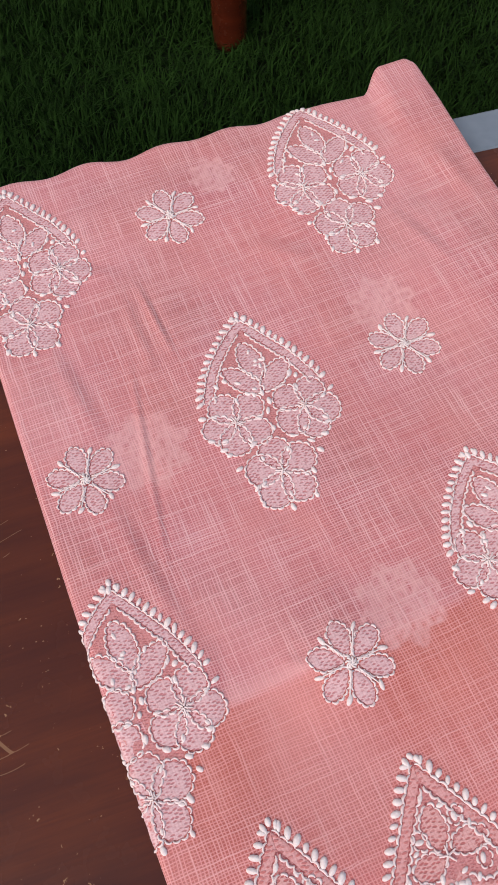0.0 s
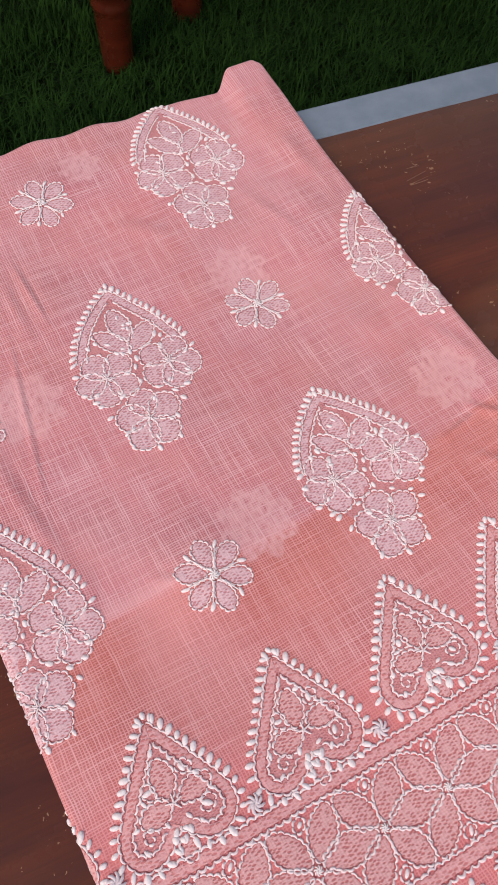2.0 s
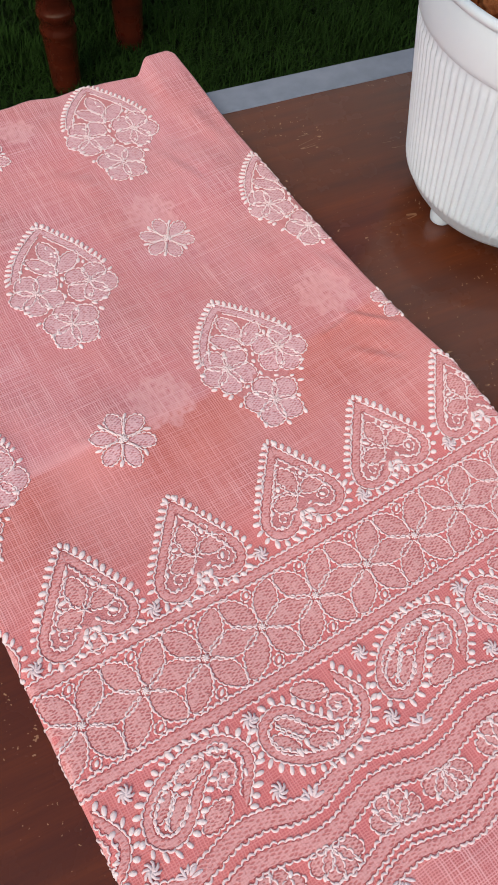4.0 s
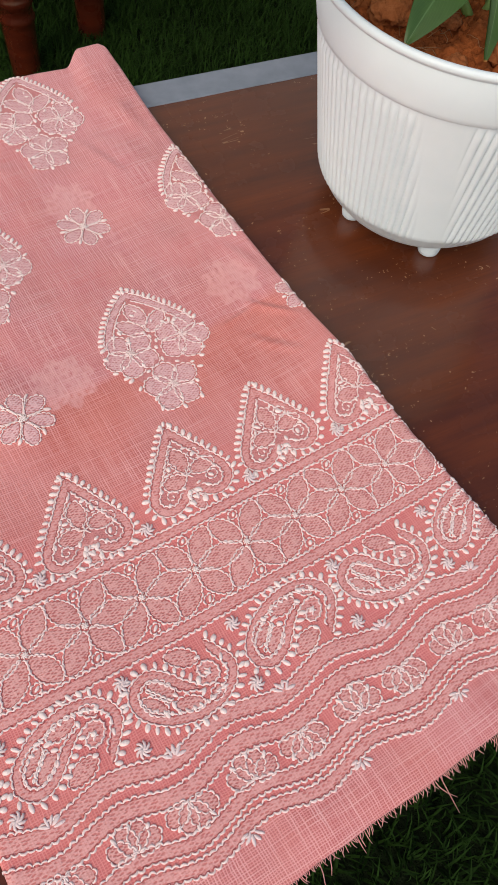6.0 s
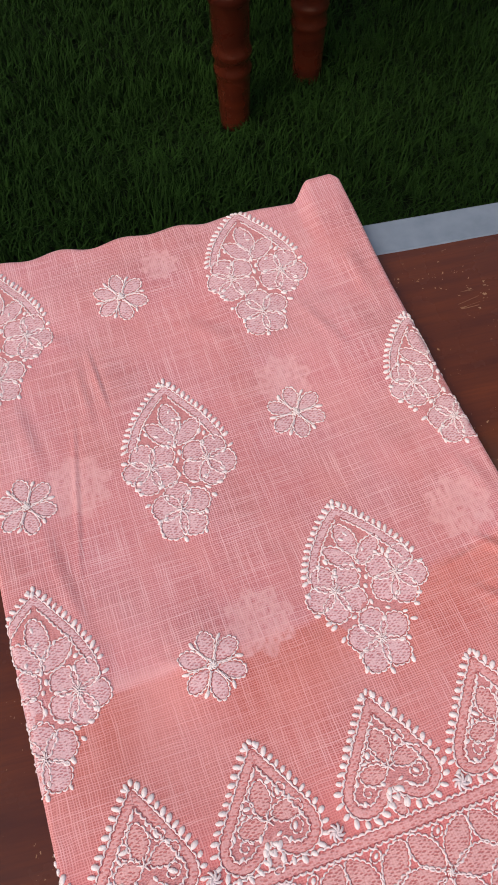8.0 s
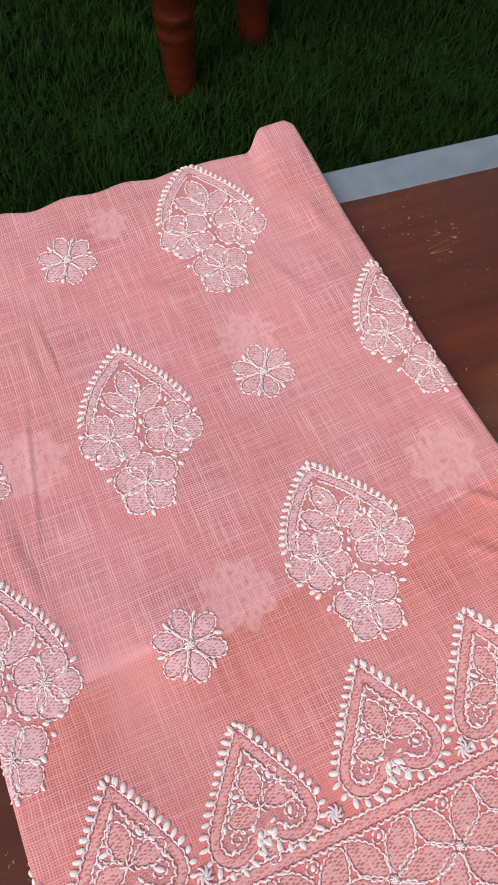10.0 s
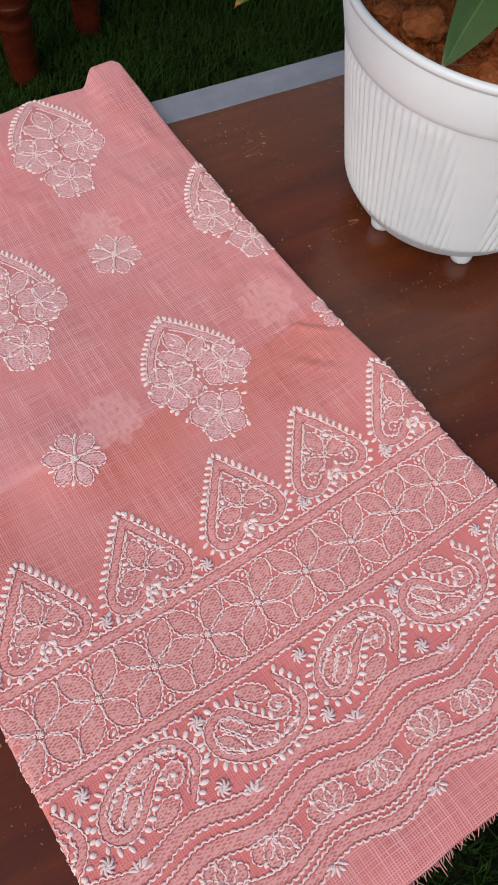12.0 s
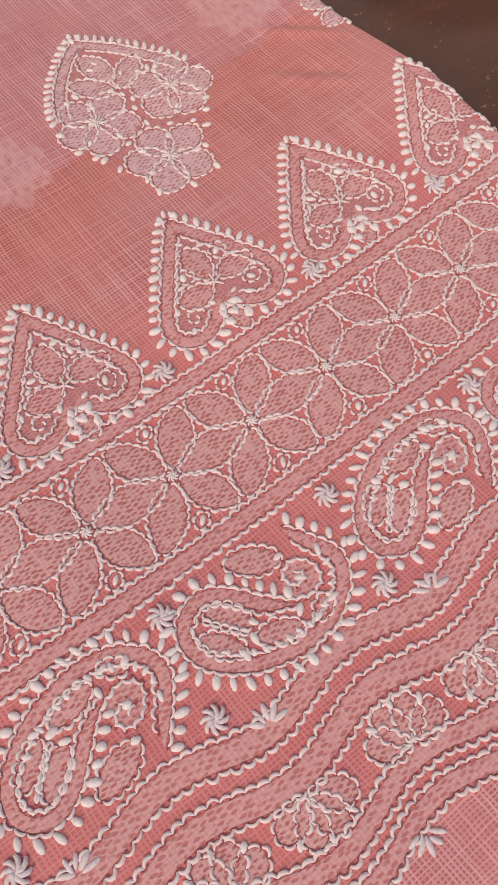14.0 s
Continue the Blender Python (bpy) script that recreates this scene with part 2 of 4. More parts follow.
CLOTH_YARN, CLOTH_SLUB, CLOTH_YARN_DEEP = (0.83, 0.368, 0.378), (0.92, 0.58, 0.58), (0.80, 0.280, 0.235)
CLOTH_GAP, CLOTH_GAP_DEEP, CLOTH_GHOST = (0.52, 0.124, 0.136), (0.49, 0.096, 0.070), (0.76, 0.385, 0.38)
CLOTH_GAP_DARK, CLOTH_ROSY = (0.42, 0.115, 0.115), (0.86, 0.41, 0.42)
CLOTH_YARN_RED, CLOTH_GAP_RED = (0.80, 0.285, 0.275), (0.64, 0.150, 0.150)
M_CLOTH = weave_cloth()
M_STITCH = thread("stitch_thread", (0.92, 0.79, 0.76), (0.84, 0.63, 0.61))
M_KNOT = thread("knot_thread", (0.93, 0.84, 0.81), (0.84, 0.67, 0.64))
M_WHITE = thread("white_thread", (0.88, 0.76, 0.75), (0.74, 0.57, 0.57))
# dark maroon for needle holes, with the shadow beside each stitch painted in
M_HOLE_SHADE = thread("needle_hole_shade", (0.45, 0.11, 0.11), (0.36, 0.08, 0.083), 0.9)
M_FRAY = thread("frayed_yarn", (0.78, 0.42, 0.40), (0.62, 0.22, 0.21))
M_FILL = satin("petal_fill", (0.85, 0.45, 0.425), (0.56, 0.150, 0.142), 0.0027, 0.24)
M_FILL_PALE = satin("petal_fill_pale", (0.86, 0.55, 0.555), (0.58, 0.205, 0.215), 0.0027, 0.24)
# flat patch inside the motif outlines, a deeper red than the petals
M_INNER = satin("inner_tone", (0.74, 0.32, 0.31), (0.57, 0.175, 0.17), 0.0020, 0.45)
M_BAND = satin("band_fill", (0.85, 0.425, 0.405), (0.63, 0.190, 0.178), 0.0031, 0.26)
M_TABLE = lacquered_wood("table_lacquer", (0.150, 0.031, 0.005), (0.068, 0.013, 0.003), 0.22, 0.6, 0.5)
M_CHAIR = lacquered_wood("chair_lacquer", (0.085, 0.014, 0.006), (0.038, 0.007, 0.004), 0.24, 0.08, 0.0)
# the strip's blue-grey carries the sky's reflection in its base colour
M_EDGE_SKY = mottled("edge_sky_tint", (0.165, 0.205, 0.25), (0.225, 0.265, 0.315), 60.0, 0.26, 0.15)
M_POT = mottled("white_plastic", (0.70, 0.81, 0.845), (0.74, 0.84, 0.87), 45.0, 0.42, 0.05, 0.0003)
M_SOIL = mottled("red_soil", (0.17, 0.042, 0.012), (0.42, 0.125, 0.040), 190.0, 0.95, 0.9, 0.003, 0.1, 8.0)
M_CLOD = mottled("dry_clod", (0.24, 0.072, 0.025), (0.41, 0.15, 0.058), 260.0, 0.95, 0.9, 0.002, 0.1, 8.0)
M_ROOT = mottled("root_fibre", (0.26, 0.13, 0.06), (0.36, 0.21, 0.11), 300.0, 0.9)
M_LEAF = leaf_green("leaf_green", (0.035, 0.085, 0.018), (0.062, 0.128, 0.028), (0.22, 0.34, 0.12))
M_LEAF_DARK = leaf_green("leaf_dark", (0.022, 0.060, 0.012), (0.042, 0.104, 0.022), (0.12, 0.24, 0.10))
M_LEAF_PALE = leaf_green("leaf_pale", (0.13, 0.24, 0.035), (0.20, 0.33, 0.06), (0.28, 0.40, 0.14))
M_STALK = mottled("leaf_stalk", (0.14, 0.26, 0.06), (0.20, 0.32, 0.09), 90.0, 0.5)
M_PLASTER = mottled("pale_plaster", (0.72, 0.69, 0.65), (0.80, 0.78, 0.75), 6.0, 0.9, 0.3, 0.004)
# turf and blade colours are darkened evenly to carry the lawn's shade
M_GROUND = mottled("shade_darkened_turf", (0.004, 0.008, 0.003), (0.009, 0.018, 0.006), 130.0, 1.0, 0.8, 0.01, 0.1)
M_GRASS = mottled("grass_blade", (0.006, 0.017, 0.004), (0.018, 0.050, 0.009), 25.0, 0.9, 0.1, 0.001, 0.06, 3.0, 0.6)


# ---- mesh helpers ----
class Build:
    """Vertices, faces, material slots and flat coordinates for one mesh."""

    def __init__(self):
        self.v, self.f, self.m, self.uv = [], [], [], []

    def add(self, verts, faces, slot=0, uvs=None):
        k = len(self.v)
        self.v += [tuple(p) for p in verts]
        self.uv += uvs if uvs else [(p[0], p[1]) for p in verts]
        self.f += [tuple(k + i for i in f) for f in faces]
        self.m += [slot] * len(faces)

    def mesh(self, name, mats, layer="weave", smooth=True):
        me = bpy.data.meshes.new(name)
        me.from_pydata(self.v, [], self.f)
        for mm in mats:
            me.materials.append(mm)
        me.polygons.foreach_set("material_index", self.m)
        me.polygons.foreach_set("use_smooth", [smooth] * len(self.f))
        lay = me.uv_layers.new(name=layer)
        idx = np.empty(len(me.loops), dtype=np.int32)
        me.loops.foreach_get("vertex_index", idx)
        lay.data.foreach_set("uv", np.array(self.uv, dtype=np.float32)[idx].ravel())
        me.update()
        return me


def part(name, build, mats, parent, label="", smooth=True, layer="weave"):
    mats = list(mats) if isinstance(mats, (list, tuple)) else [mats]
    if build.m and max(build.m) == 4:
        mats = (mats + [mats[-1]] * 4)[:4] + [M_HOLE_SHADE]
    ob = new(name, build.mesh(name, mats, layer, smooth))
    ob.parent = parent
    if label:
        ob["label"] = label
    return ob


def thing(name, label, category, x=0.0, y=0.0, z=0.0, group="", kind=""):
    e = new(name)
    e.location = (x, y, z)
    return tagged(e, label, category, group, kind)


def box_into(b, x0, x1, y0, y1, z0, z1, bevel=0.002):
    """A box with chamfered edges."""
    c = bevel
    ring = [(x0 + c, y0), (x1 - c, y0), (x1, y0 + c), (x1, y1 - c), (x1 - c, y1), (x0 + c, y1), (x0, y1 - c), (x0, y0 + c)]
    cx, cy = (x0 + x1) / 2, (y0 + y1) / 2
    ins = [(x + (c if x < cx else -c), y + (c if y < cy else -c)) for x, y in ring]
    vs = [(x, y, z0) for x, y in ins] + [(x, y, z0 + c) for x, y in ring] + [(x, y, z1 - c) for x, y in ring] + [(x, y, z1) for x, y in ins]
    fs = [tuple(range(7, -1, -1)), tuple(range(24, 32))]
    for r in range(3):
        for i in range(8):
            j = (i + 1) % 8
            fs.append((r * 8 + i, r * 8 + j, r * 8 + 8 + j, r * 8 + 8 + i))
    b.add(vs, fs)


def lathe_into(b, profile, segs=64, cx=0.0, cy=0.0, radius=None, slot=0):
    """A surface turned round the z axis; radius(r, z, angle) may shape it."""
    vs, fs = [], []
    for r, z in profile:
        for i in range(segs):
            a = 2 * math.pi * i / segs
            q = radius(r, z, a) if radius else r
            vs.append((cx + q * math.cos(a), cy + q * math.sin(a), z))
    for k in range(len(profile) - 1):
        for i in range(segs):
            j = (i + 1) % segs
            fs.append((k * segs + i, k * segs + j, (k + 1) * segs + j, (k + 1) * segs + i))
    b.add(vs, fs, slot)


def tube_into(b, pts, rads, sides=5, slot=0, caps=True):
    pts = [Vector(p) for p in pts]
    vs, fs = [], []
    for i, p in enumerate(pts):
        d = (pts[min(i + 1, len(pts) - 1)] - pts[max(i - 1, 0)]).normalized()
        up = Vector((0, 0, 1)) if abs(d.z) < 0.9 else Vector((1, 0, 0))
        s = d.cross(up).normalized()
        u = s.cross(d)
        for k in range(sides):
            a = 2 * math.pi * k / sides
            vs.append(p + (s * math.cos(a) + u * math.sin(a)) * rads[i])
    for i in range(len(pts) - 1):
        for k in range(sides):
            j = (k + 1) % sides
            fs.append((i * sides + k, i * sides + j, (i + 1) * sides + j, (i + 1) * sides + k))
    if caps:
        fs += [tuple(range(sides - 1, -1, -1)), tuple(range((len(pts) - 1) * sides, len(pts) * sides))]
    b.add(vs, fs, slot)


def smooth_path(pts, per=8, closed=False):
    """Catmull-Rom curve through points of the plane."""
    n = len(pts)
    out = []
    for i in range(n if closed else n - 1):
        p = [pts[(i + k) % n] if closed else pts[min(max(i + k, 0), n - 1)] for k in (-1, 0, 1, 2)]
        for s in range(per):
            t = s / per
            out.append(tuple(0.5 * (2 * p[1][c] + (p[2][c] - p[0][c]) * t + (2 * p[0][c] - 5 * p[1][c] + 4 * p[2][c] - p[3][c]) * t * t
                                    + (3 * p[1][c] - p[0][c] - 3 * p[2][c] + p[3][c]) * t ** 3) for c in (0, 1)))
    if not closed:
        out.append(tuple(pts[-1]))
    return out


def resample(pts, pitch, closed=False):
    pts = list(pts) + ([pts[0]] if closed else [])
    d = [0.0]
    for a, c in zip(pts, pts[1:]):
        d.append(d[-1] + math.dist(a, c))
    n = max(3 if closed else 1, round(d[-1] / pitch))
    xs = np.interp(np.linspace(0, d[-1], n + 1), d, [p[0] for p in pts])
    ys = np.interp(np.linspace(0, d[-1], n + 1), d, [p[1] for p in pts])
    out = list(zip(xs.tolist(), ys.tolist()))
    return out[:-1] if closed else out


def shifted(pts, by, closed=False):
    """The path moved to its left by a distance."""
    n, out = len(pts), []
    for i, p in enumerate(pts):
        a = pts[(i - 1) % n] if closed else pts[max(i - 1, 0)]
        c = pts[(i + 1) % n] if closed else pts[min(i + 1, n - 1)]
        dx, dy = c[0] - a[0], c[1] - a[1]
        q = math.hypot(dx, dy) or 1.0
        out.append((p[0] - dy / q * by, p[1] + dx / q * by))
    return out



# ---- the lawn ----
ground_build = Build()
cells = [-60, -20, -6, -2.5, -1.2, -0.6, 0, 0.6, 1.2, 2.5, 6, 20, 60]
gv = [(x, y, GROUND) for y in cells for x in cells]
gf = [(j * 13 + i, j * 13 + i + 1, j * 13 + i + 14, j * 13 + i + 13) for j in range(12) for i in range(12)]
ground_build.add(gv, gf)
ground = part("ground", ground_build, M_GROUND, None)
tagged(ground, "lawn of short dense turf, shade put into its dark green", "ground", kind="structure")


def grass_blades():
    """Short curved blades over the stretches of lawn beside the table."""
    rng = np.random.default_rng(5)
    b = Build()
    fields = [(-0.40, 1.05, 0.48, 0.85, 44000), (-0.45, 1.15, 0.85, 1.25, 40000), (-0.75, 1.5, 0.05, 0.48, 5000), (-0.9, 1.9, 1.25, 2.3, 14000), (-0.1, 0.9, -0.75, -0.2, 22000)]
    for x0, x1, y0, y1, n in fields:
        xs, ys = rng.uniform(x0, x1, n), rng.uniform(y0, y1, n)
        clump = np.array([noise.noise(Vector((x * 9, y * 9, 0))) for x, y in zip(xs, ys)])
        hs = rng.uniform(0.010, 0.024, n) * (1 + 0.6 * clump)
        an, le, wi = rng.uniform(0, 2 * math.pi, n), rng.uniform(0.004, 0.026, n), rng.uniform(0.0006, 0.0013, n)
        ca, sa = np.cos(an), np.sin(an)
        for x, y, h, c, s, q, w in zip(xs, ys, hs, ca, sa, le, wi):
            ax, ay = -s * w, c * w
            mx, my = x + c * q * 0.35, y + s * q * 0.35
            b.add([(x - ax, y - ay, GROUND), (x + ax, y + ay, GROUND), (mx - ax * 0.8, my - ay * 0.8, GROUND + h * 0.62),
                   (mx + ax * 0.8, my + ay * 0.8, GROUND + h * 0.62), (x + c * q, y + s * q, GROUND + h)], [(0, 1, 3, 2), (2, 3, 4)])
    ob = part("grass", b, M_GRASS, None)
    return tagged(ob, "short grass blades, shade put into their dark green", "grass", kind="stuff")


grass_blades()



def reflection_wall(name, x0, x1, y0, y1):
    b = Build()
    box_into(b, x0, x1, y0, y1, GROUND, GROUND + 3.9, 0.01)
    box_into(b, x0 - 0.04, x1 + 0.04, y0 - 0.04, y1 + 0.04, GROUND + 3.902, GROUND + 3.98, 0.01)
    w = part(name, b, M_PLASTER, None, smooth=False)
    return tagged(w, "unseen pale plastered wall added for reflections in the tabletop", "wall", kind="structure")


# added out of view, to give the lacquered top something bright to reflect
reflection_wall("unseen_wall_north", -6.0, 6.0, 3.4, 3.6)

# ---- the low table ----
TABLE_X0, TABLE_X1, TABLE_Y0, TABLE_Y1 = -0.48, 0.86, -0.236, 0.2365


def low_table():
    t = thing("low_table", "dark red-brown lacquered wooden low table with scratches", "table", 0.2, 0.0, GROUND)
    move = Matrix.Translation((-0.2, 0.0, -GROUND))

    def put(name, build, mats, label=""):
        ob = part(name, build, mats, t, label, smooth=False)
        ob.matrix_local = move
        return ob
    b = Build()
    box_into(b, TABLE_X0, TABLE_X1, TABLE_Y0, TABLE_Y1 + 0.018, -0.026, 0.0, 0.0025)
    put("tabletop", b, M_TABLE)
    b = Build()
    n = 60
    prof = [(0.0, -0.0300), (0.0, 0.0002), (0.0008, 0.0010), (0.0262, 0.0008), (0.0274, 0.0002), (0.0280, -0.0012), (0.0280, -0.0300)]
    vs, fs = [], []
    for i in range(n + 1):
        x = TABLE_X0 + (TABLE_X1 - TABLE_X0) * i / n
        wob = 0.0009 * noise.noise(Vector((x * 14, 3.0, 0)))
        for a, z in prof:
            vs.append((x, TABLE_Y1 - 0.036 * (x - 0.16) + 0.0045 + a + (wob if a < 0.01 else 0.0), z))
    k = len(prof)
    for i in range(n):
        for j in range(k):
            q = (j + 1) % k
            fs.append((i * k + j, i * k + q, (i + 1) * k + q, (i + 1) * k + j))
    fs += [tuple(range(k)), tuple(range(n * k + k - 1, n * k - 1, -1))]
    b.add(vs, fs)
    put("edge_band", b, M_EDGE_SKY, "worn edging strip with blue-grey sky reflection put into its colour")
    for name, y in (("apron_front", TABLE_Y0 + 0.03), ("apron_back", TABLE_Y1 - 0.05)):
        b = Build()
        box_into(b, TABLE_X0 + 0.05, TABLE_X1 - 0.05, y, y + 0.02, -0.085, -0.027)
        put("apron", b, M_TABLE)
    for x in (TABLE_X0 + 0.03, TABLE_X1 - 0.08):
        for y in (TABLE_Y0 + 0.02, TABLE_Y1 - 0.07):
            b = Build()
            box_into(b, x, x + 0.05, y, y + 0.05, GROUND, -0.027, 0.003)
            put("leg", b, M_TABLE)
    return t


low_table()


# ---- the chair on the lawn ----
def turned_leg(x, y, top, tilt_x):
    b = Build()
    prof = [(0.0, 0.0), (0.0195, 0.0), (0.0200, 0.006), (0.0200, 0.02), (0.0208, 0.05), (0.0218, 0.072), (0.0220, 0.078), (0.0236, 0.081), (0.0236, 0.086), (0.0220, 0.089), (0.0220, 0.099), (0.0242, 0.103), (0.0246, 0.107),
            (0.0240, 0.111), (0.0220, 0.115), (0.0222, 0.125), (0.0232, 0.150), (0.0238, 0.168), (0.0262, 0.173), (0.0268, 0.178), (0.0262, 0.183),
            (0.0236, 0.188), (0.0234, 0.196), (0.0250, 0.23), (0.0262, 0.29), (0.026, top), (0.0, top)]
    lathe_into(b, prof, 28)
    b.v = [(x + px + tilt_x * pz, y + py, GROUND + pz) for px, py, pz in b.v]
    return b


def garden_chair():
    c = thing("wooden_chair", "glossy red-brown wooden chair with turned beaded legs", "chair", 0.29, 0.9, GROUND)
    move = Matrix.Translation((-0.29, -0.9, -GROUND))
    for x, y, tilt in ((0.168, 0.738, 0.0), (0.282, 0.798, 0.0), (0.42, 1.33, 0.03), (0.05, 1.26, -0.03)):
        ob = part("leg", turned_leg(x, y, 0.40, tilt), M_CHAIR, c)
        ob.matrix_local = move
    b = Build()
    box_into(b, 0.02, 0.52, 0.66, 1.38, GROUND + 0.40, GROUND + 0.44, 0.008)
    ob = part("seat", b, M_CHAIR, c, smooth=False)
    ob.matrix_local = move
    return c


garden_chair()


# ---- the potted plant ----
POT_X, POT_Y = 0.3118, 0.0845


def rib_shape(r, z, a):
    """Fluted bands with a plain panel between them."""
    if not 0.028 < z < 0.1265:
        return r
    fade = min(1.0, (z - 0.028) / 0.006, (0.1265 - z) / 0.0025)
    turn = a + radians(125.0) * (z - 0.09)
    d = (math.degrees(turn) - PANEL_TURN) % 120.0
    d = min(d, 120.0 - d)
    fade *= min(1.0, max(0.0, (d - 7.0) / 6.0))
    return r + fade * 0.0024 * (abs(math.sin(a * 52.0)) ** 0.6 - 0.35)


PANEL_TURN = 232.5


def plant_pot():
    p = thing("plant_pot", "white ribbed plastic plant pot on small round feet", "plant pot", POT_X, POT_Y, 0.0)
    prof = [(0.0, 0.0125), (0.050, 0.0125), (0.058, 0.0135), (0.0645, 0.0165), (0.0690, 0.022), (0.0728, 0.0295)]
    prof += [(0.0736 + (0.0892 - 0.0736) * i / 30, 0.0305 + (0.1290 - 0.0305) * i / 30) for i in range(31)]
    prof += [(0.0893, 0.1310), (0.0894, 0.1330)]
    b = Build()
    lathe_into(b, prof, 1040, radius=rib_shape)
    part("body", b, M_POT, p)
    b = Build()
    rim = [(0.0890, 0.1300), (0.0906, 0.1300), (0.0914, 0.1308), (0.0918, 0.1335), (0.0974, 0.1580), (0.0970, 0.1587), (0.0971, 0.1594), (0.0983, 0.1600), (0.0988, 0.1622),
           (0.0981, 0.1637), (0.0963, 0.1643), (0.0948, 0.1636), (0.0940, 0.1613), (0.0900, 0.1320)]
    lathe_into(b, rim, 160)
    part("rim", b, M_POT, p)
    for k in range(5):
        a = radians(FOOT_TURN + 72 * k)
        b = Build()
        lathe_into(b, [(0.0, 0.0), (0.0058, 0.0), (0.0072, 0.0012), (0.0078, 0.004), (0.0086, 0.0145)], 24, 0.0508 * math.cos(a), 0.0508 * math.sin(a))
        part("foot", b, M_POT, p)
    return p


FOOT_TURN = 178.5
plant_pot()


def soil_height(x, y):
    v = Vector((x * 30, y * 30, 1.7))
    return 0.139 + 0.007 * noise.noise(v) + 0.0055 * abs(noise.noise(v * 2.9)) + 0.0035 * abs(noise.noise(v * 7.3)) + 0.0018 * noise.noise(v * 17.0)


def potting_soil():
    b = Build()
    rings, segs = 80, 260
    vs = [(POT_X, POT_Y, soil_height(POT_X, POT_Y))]
    fs = []
    for i in range(1, rings + 1):
        r = 0.0905 * i / rings
        for k in range(segs):
            a = 2 * math.pi * k / segs
            x, y = POT_X + r * math.cos(a), POT_Y + r * math.sin(a)
            vs.append((x, y, soil_height(x, y) - (0.004 if i == rings else 0.0)))
    fs += [(0, 1 + k, 1 + (k + 1) % segs) for k in range(segs)]
    for i in range(rings - 1):
        for k in range(segs):
            j = (k + 1) % segs
            fs.append((1 + i * segs + k, 1 + (i + 1) * segs + k, 1 + (i + 1) * segs + j, 1 + i * segs + j))
    b.add(vs, fs)
    s = part("potting_soil", b, M_SOIL, None)
    return tagged(s, "crumbly red-brown potting soil filling the pot", "soil", kind="stuff")


potting_soil()


def clod(x, y, r, seed):
    bm = bmesh.new()
    bmesh.ops.create_icosphere(bm, subdivisions=4, radius=1.0)
    for v in bm.verts:
        q = v.co * 1.6 + Vector((seed, 0, 0))
        v.co *= 1 + 0.30 * noise.noise(q) + 0.20 * noise.noise(q * 2.7) + 0.10 * noise.noise(q * 6.5)
        v.co = Vector((v.co.x * r, v.co.y * r * 0.85, v.co.z * r * 0.62))
    me = bpy.data.meshes.new("soil_clod")
    bm.to_mesh(me)
    bm.free()
    me.materials.append(M_CLOD)
    me.polygons.foreach_set("use_smooth", [True] * len(me.polygons))
    ob = new("soil_clod", me)
    ob.location = (x, y, soil_height(x, y) + r * 0.30)
    return tagged(ob, "dry clod of red-brown soil with root fibres", "clod", "clods in the pot")


for i, (x, y, r) in enumerate(((0.256, 0.090, 0.013), (0.244, 0.106, 0.009), (0.268, 0.042, 0.007), (0.292, 0.036, 0.008), (0.284, 0.072, 0.006), (0.314, 0.024, 0.009), (0.246, 0.070, 0.005))):
    clod(x, y, r, 3.1 * i)


def root_fibres():
    rng = random.Random(8)
    b = Build()
    for i in range(36):
        a, r = rng.uniform(math.pi * 0.75, math.pi * 1.7), rng.uniform(0.03, 0.085)
        x, y = POT_X + r * math.cos(a), POT_Y + r * math.sin(a)
        d, pts = rng.uniform(0, 6.28), []
        for k in range(6):
            pts.append((x, y, soil_height(x, y) + 0.001 + 0.003 * math.sin(k * 0.6)))
            d += rng.uniform(-0.35, 0.35)
            x, y = x + 0.003 * math.cos(d), y + 0.003 * math.sin(d)
        tube_into(b, pts, [0.00017] * 6, 4)
    ob = part("root_fibres", b, M_ROOT, None)
    return tagged(ob, "thin pale root fibres lying on the soil", "roots", kind="stuff")


root_fibres()


def leaf_blade(base, tip, width, lift, roll, curl=0.0, segs=22):
    """A pointed oval leaf with a grooved midrib, arched between its base and its tip."""
    b = Build()
    base, tip = Vector(base), Vector(tip)
    d = tip - base
    side = d.cross(Vector((0, 0, 1))).normalized()
    up = side.cross(d.normalized())
    side, up = side * math.cos(roll) + up * math.sin(roll), up * math.cos(roll) - side * math.sin(roll)
    cols = 9
    vs, uvs, fs = [], [], []
    for layer in (0.0, -0.0006):
        for i in range(segs + 1):
            t = i / segs
            w = width * (math.sin(math.pi * min(1.0, t ** 0.80)) ** 0.68) * (1 - 0.35 * t ** 6) + 0.0004
            p = base + d * t + Vector((0, 0, 1)) * lift * math.sin(math.pi * t) + up * curl * t * t
            for k in range(cols):
                s = -1 + 2 * k / (cols - 1)
                wave = 0.05 * width * math.sin(9 * t + 2 * s) * abs(s)
                vs.append(p + side * (s * w) + up * (0.30 * w * abs(s) ** 1.3 - 0.04 * w + wave + layer))
                uvs.append((0.5 + 0.5 * s, t))
    n1 = (segs + 1) * cols
    for i in range(segs):
        for k in range(cols - 1):
            q = (i * cols + k, i * cols + k + 1, (i + 1) * cols + k + 1, (i + 1) * cols + k)
            fs += [q, tuple(n1 + j for j in reversed(q))]
    b.add(vs, fs, 0, uvs)
    return b


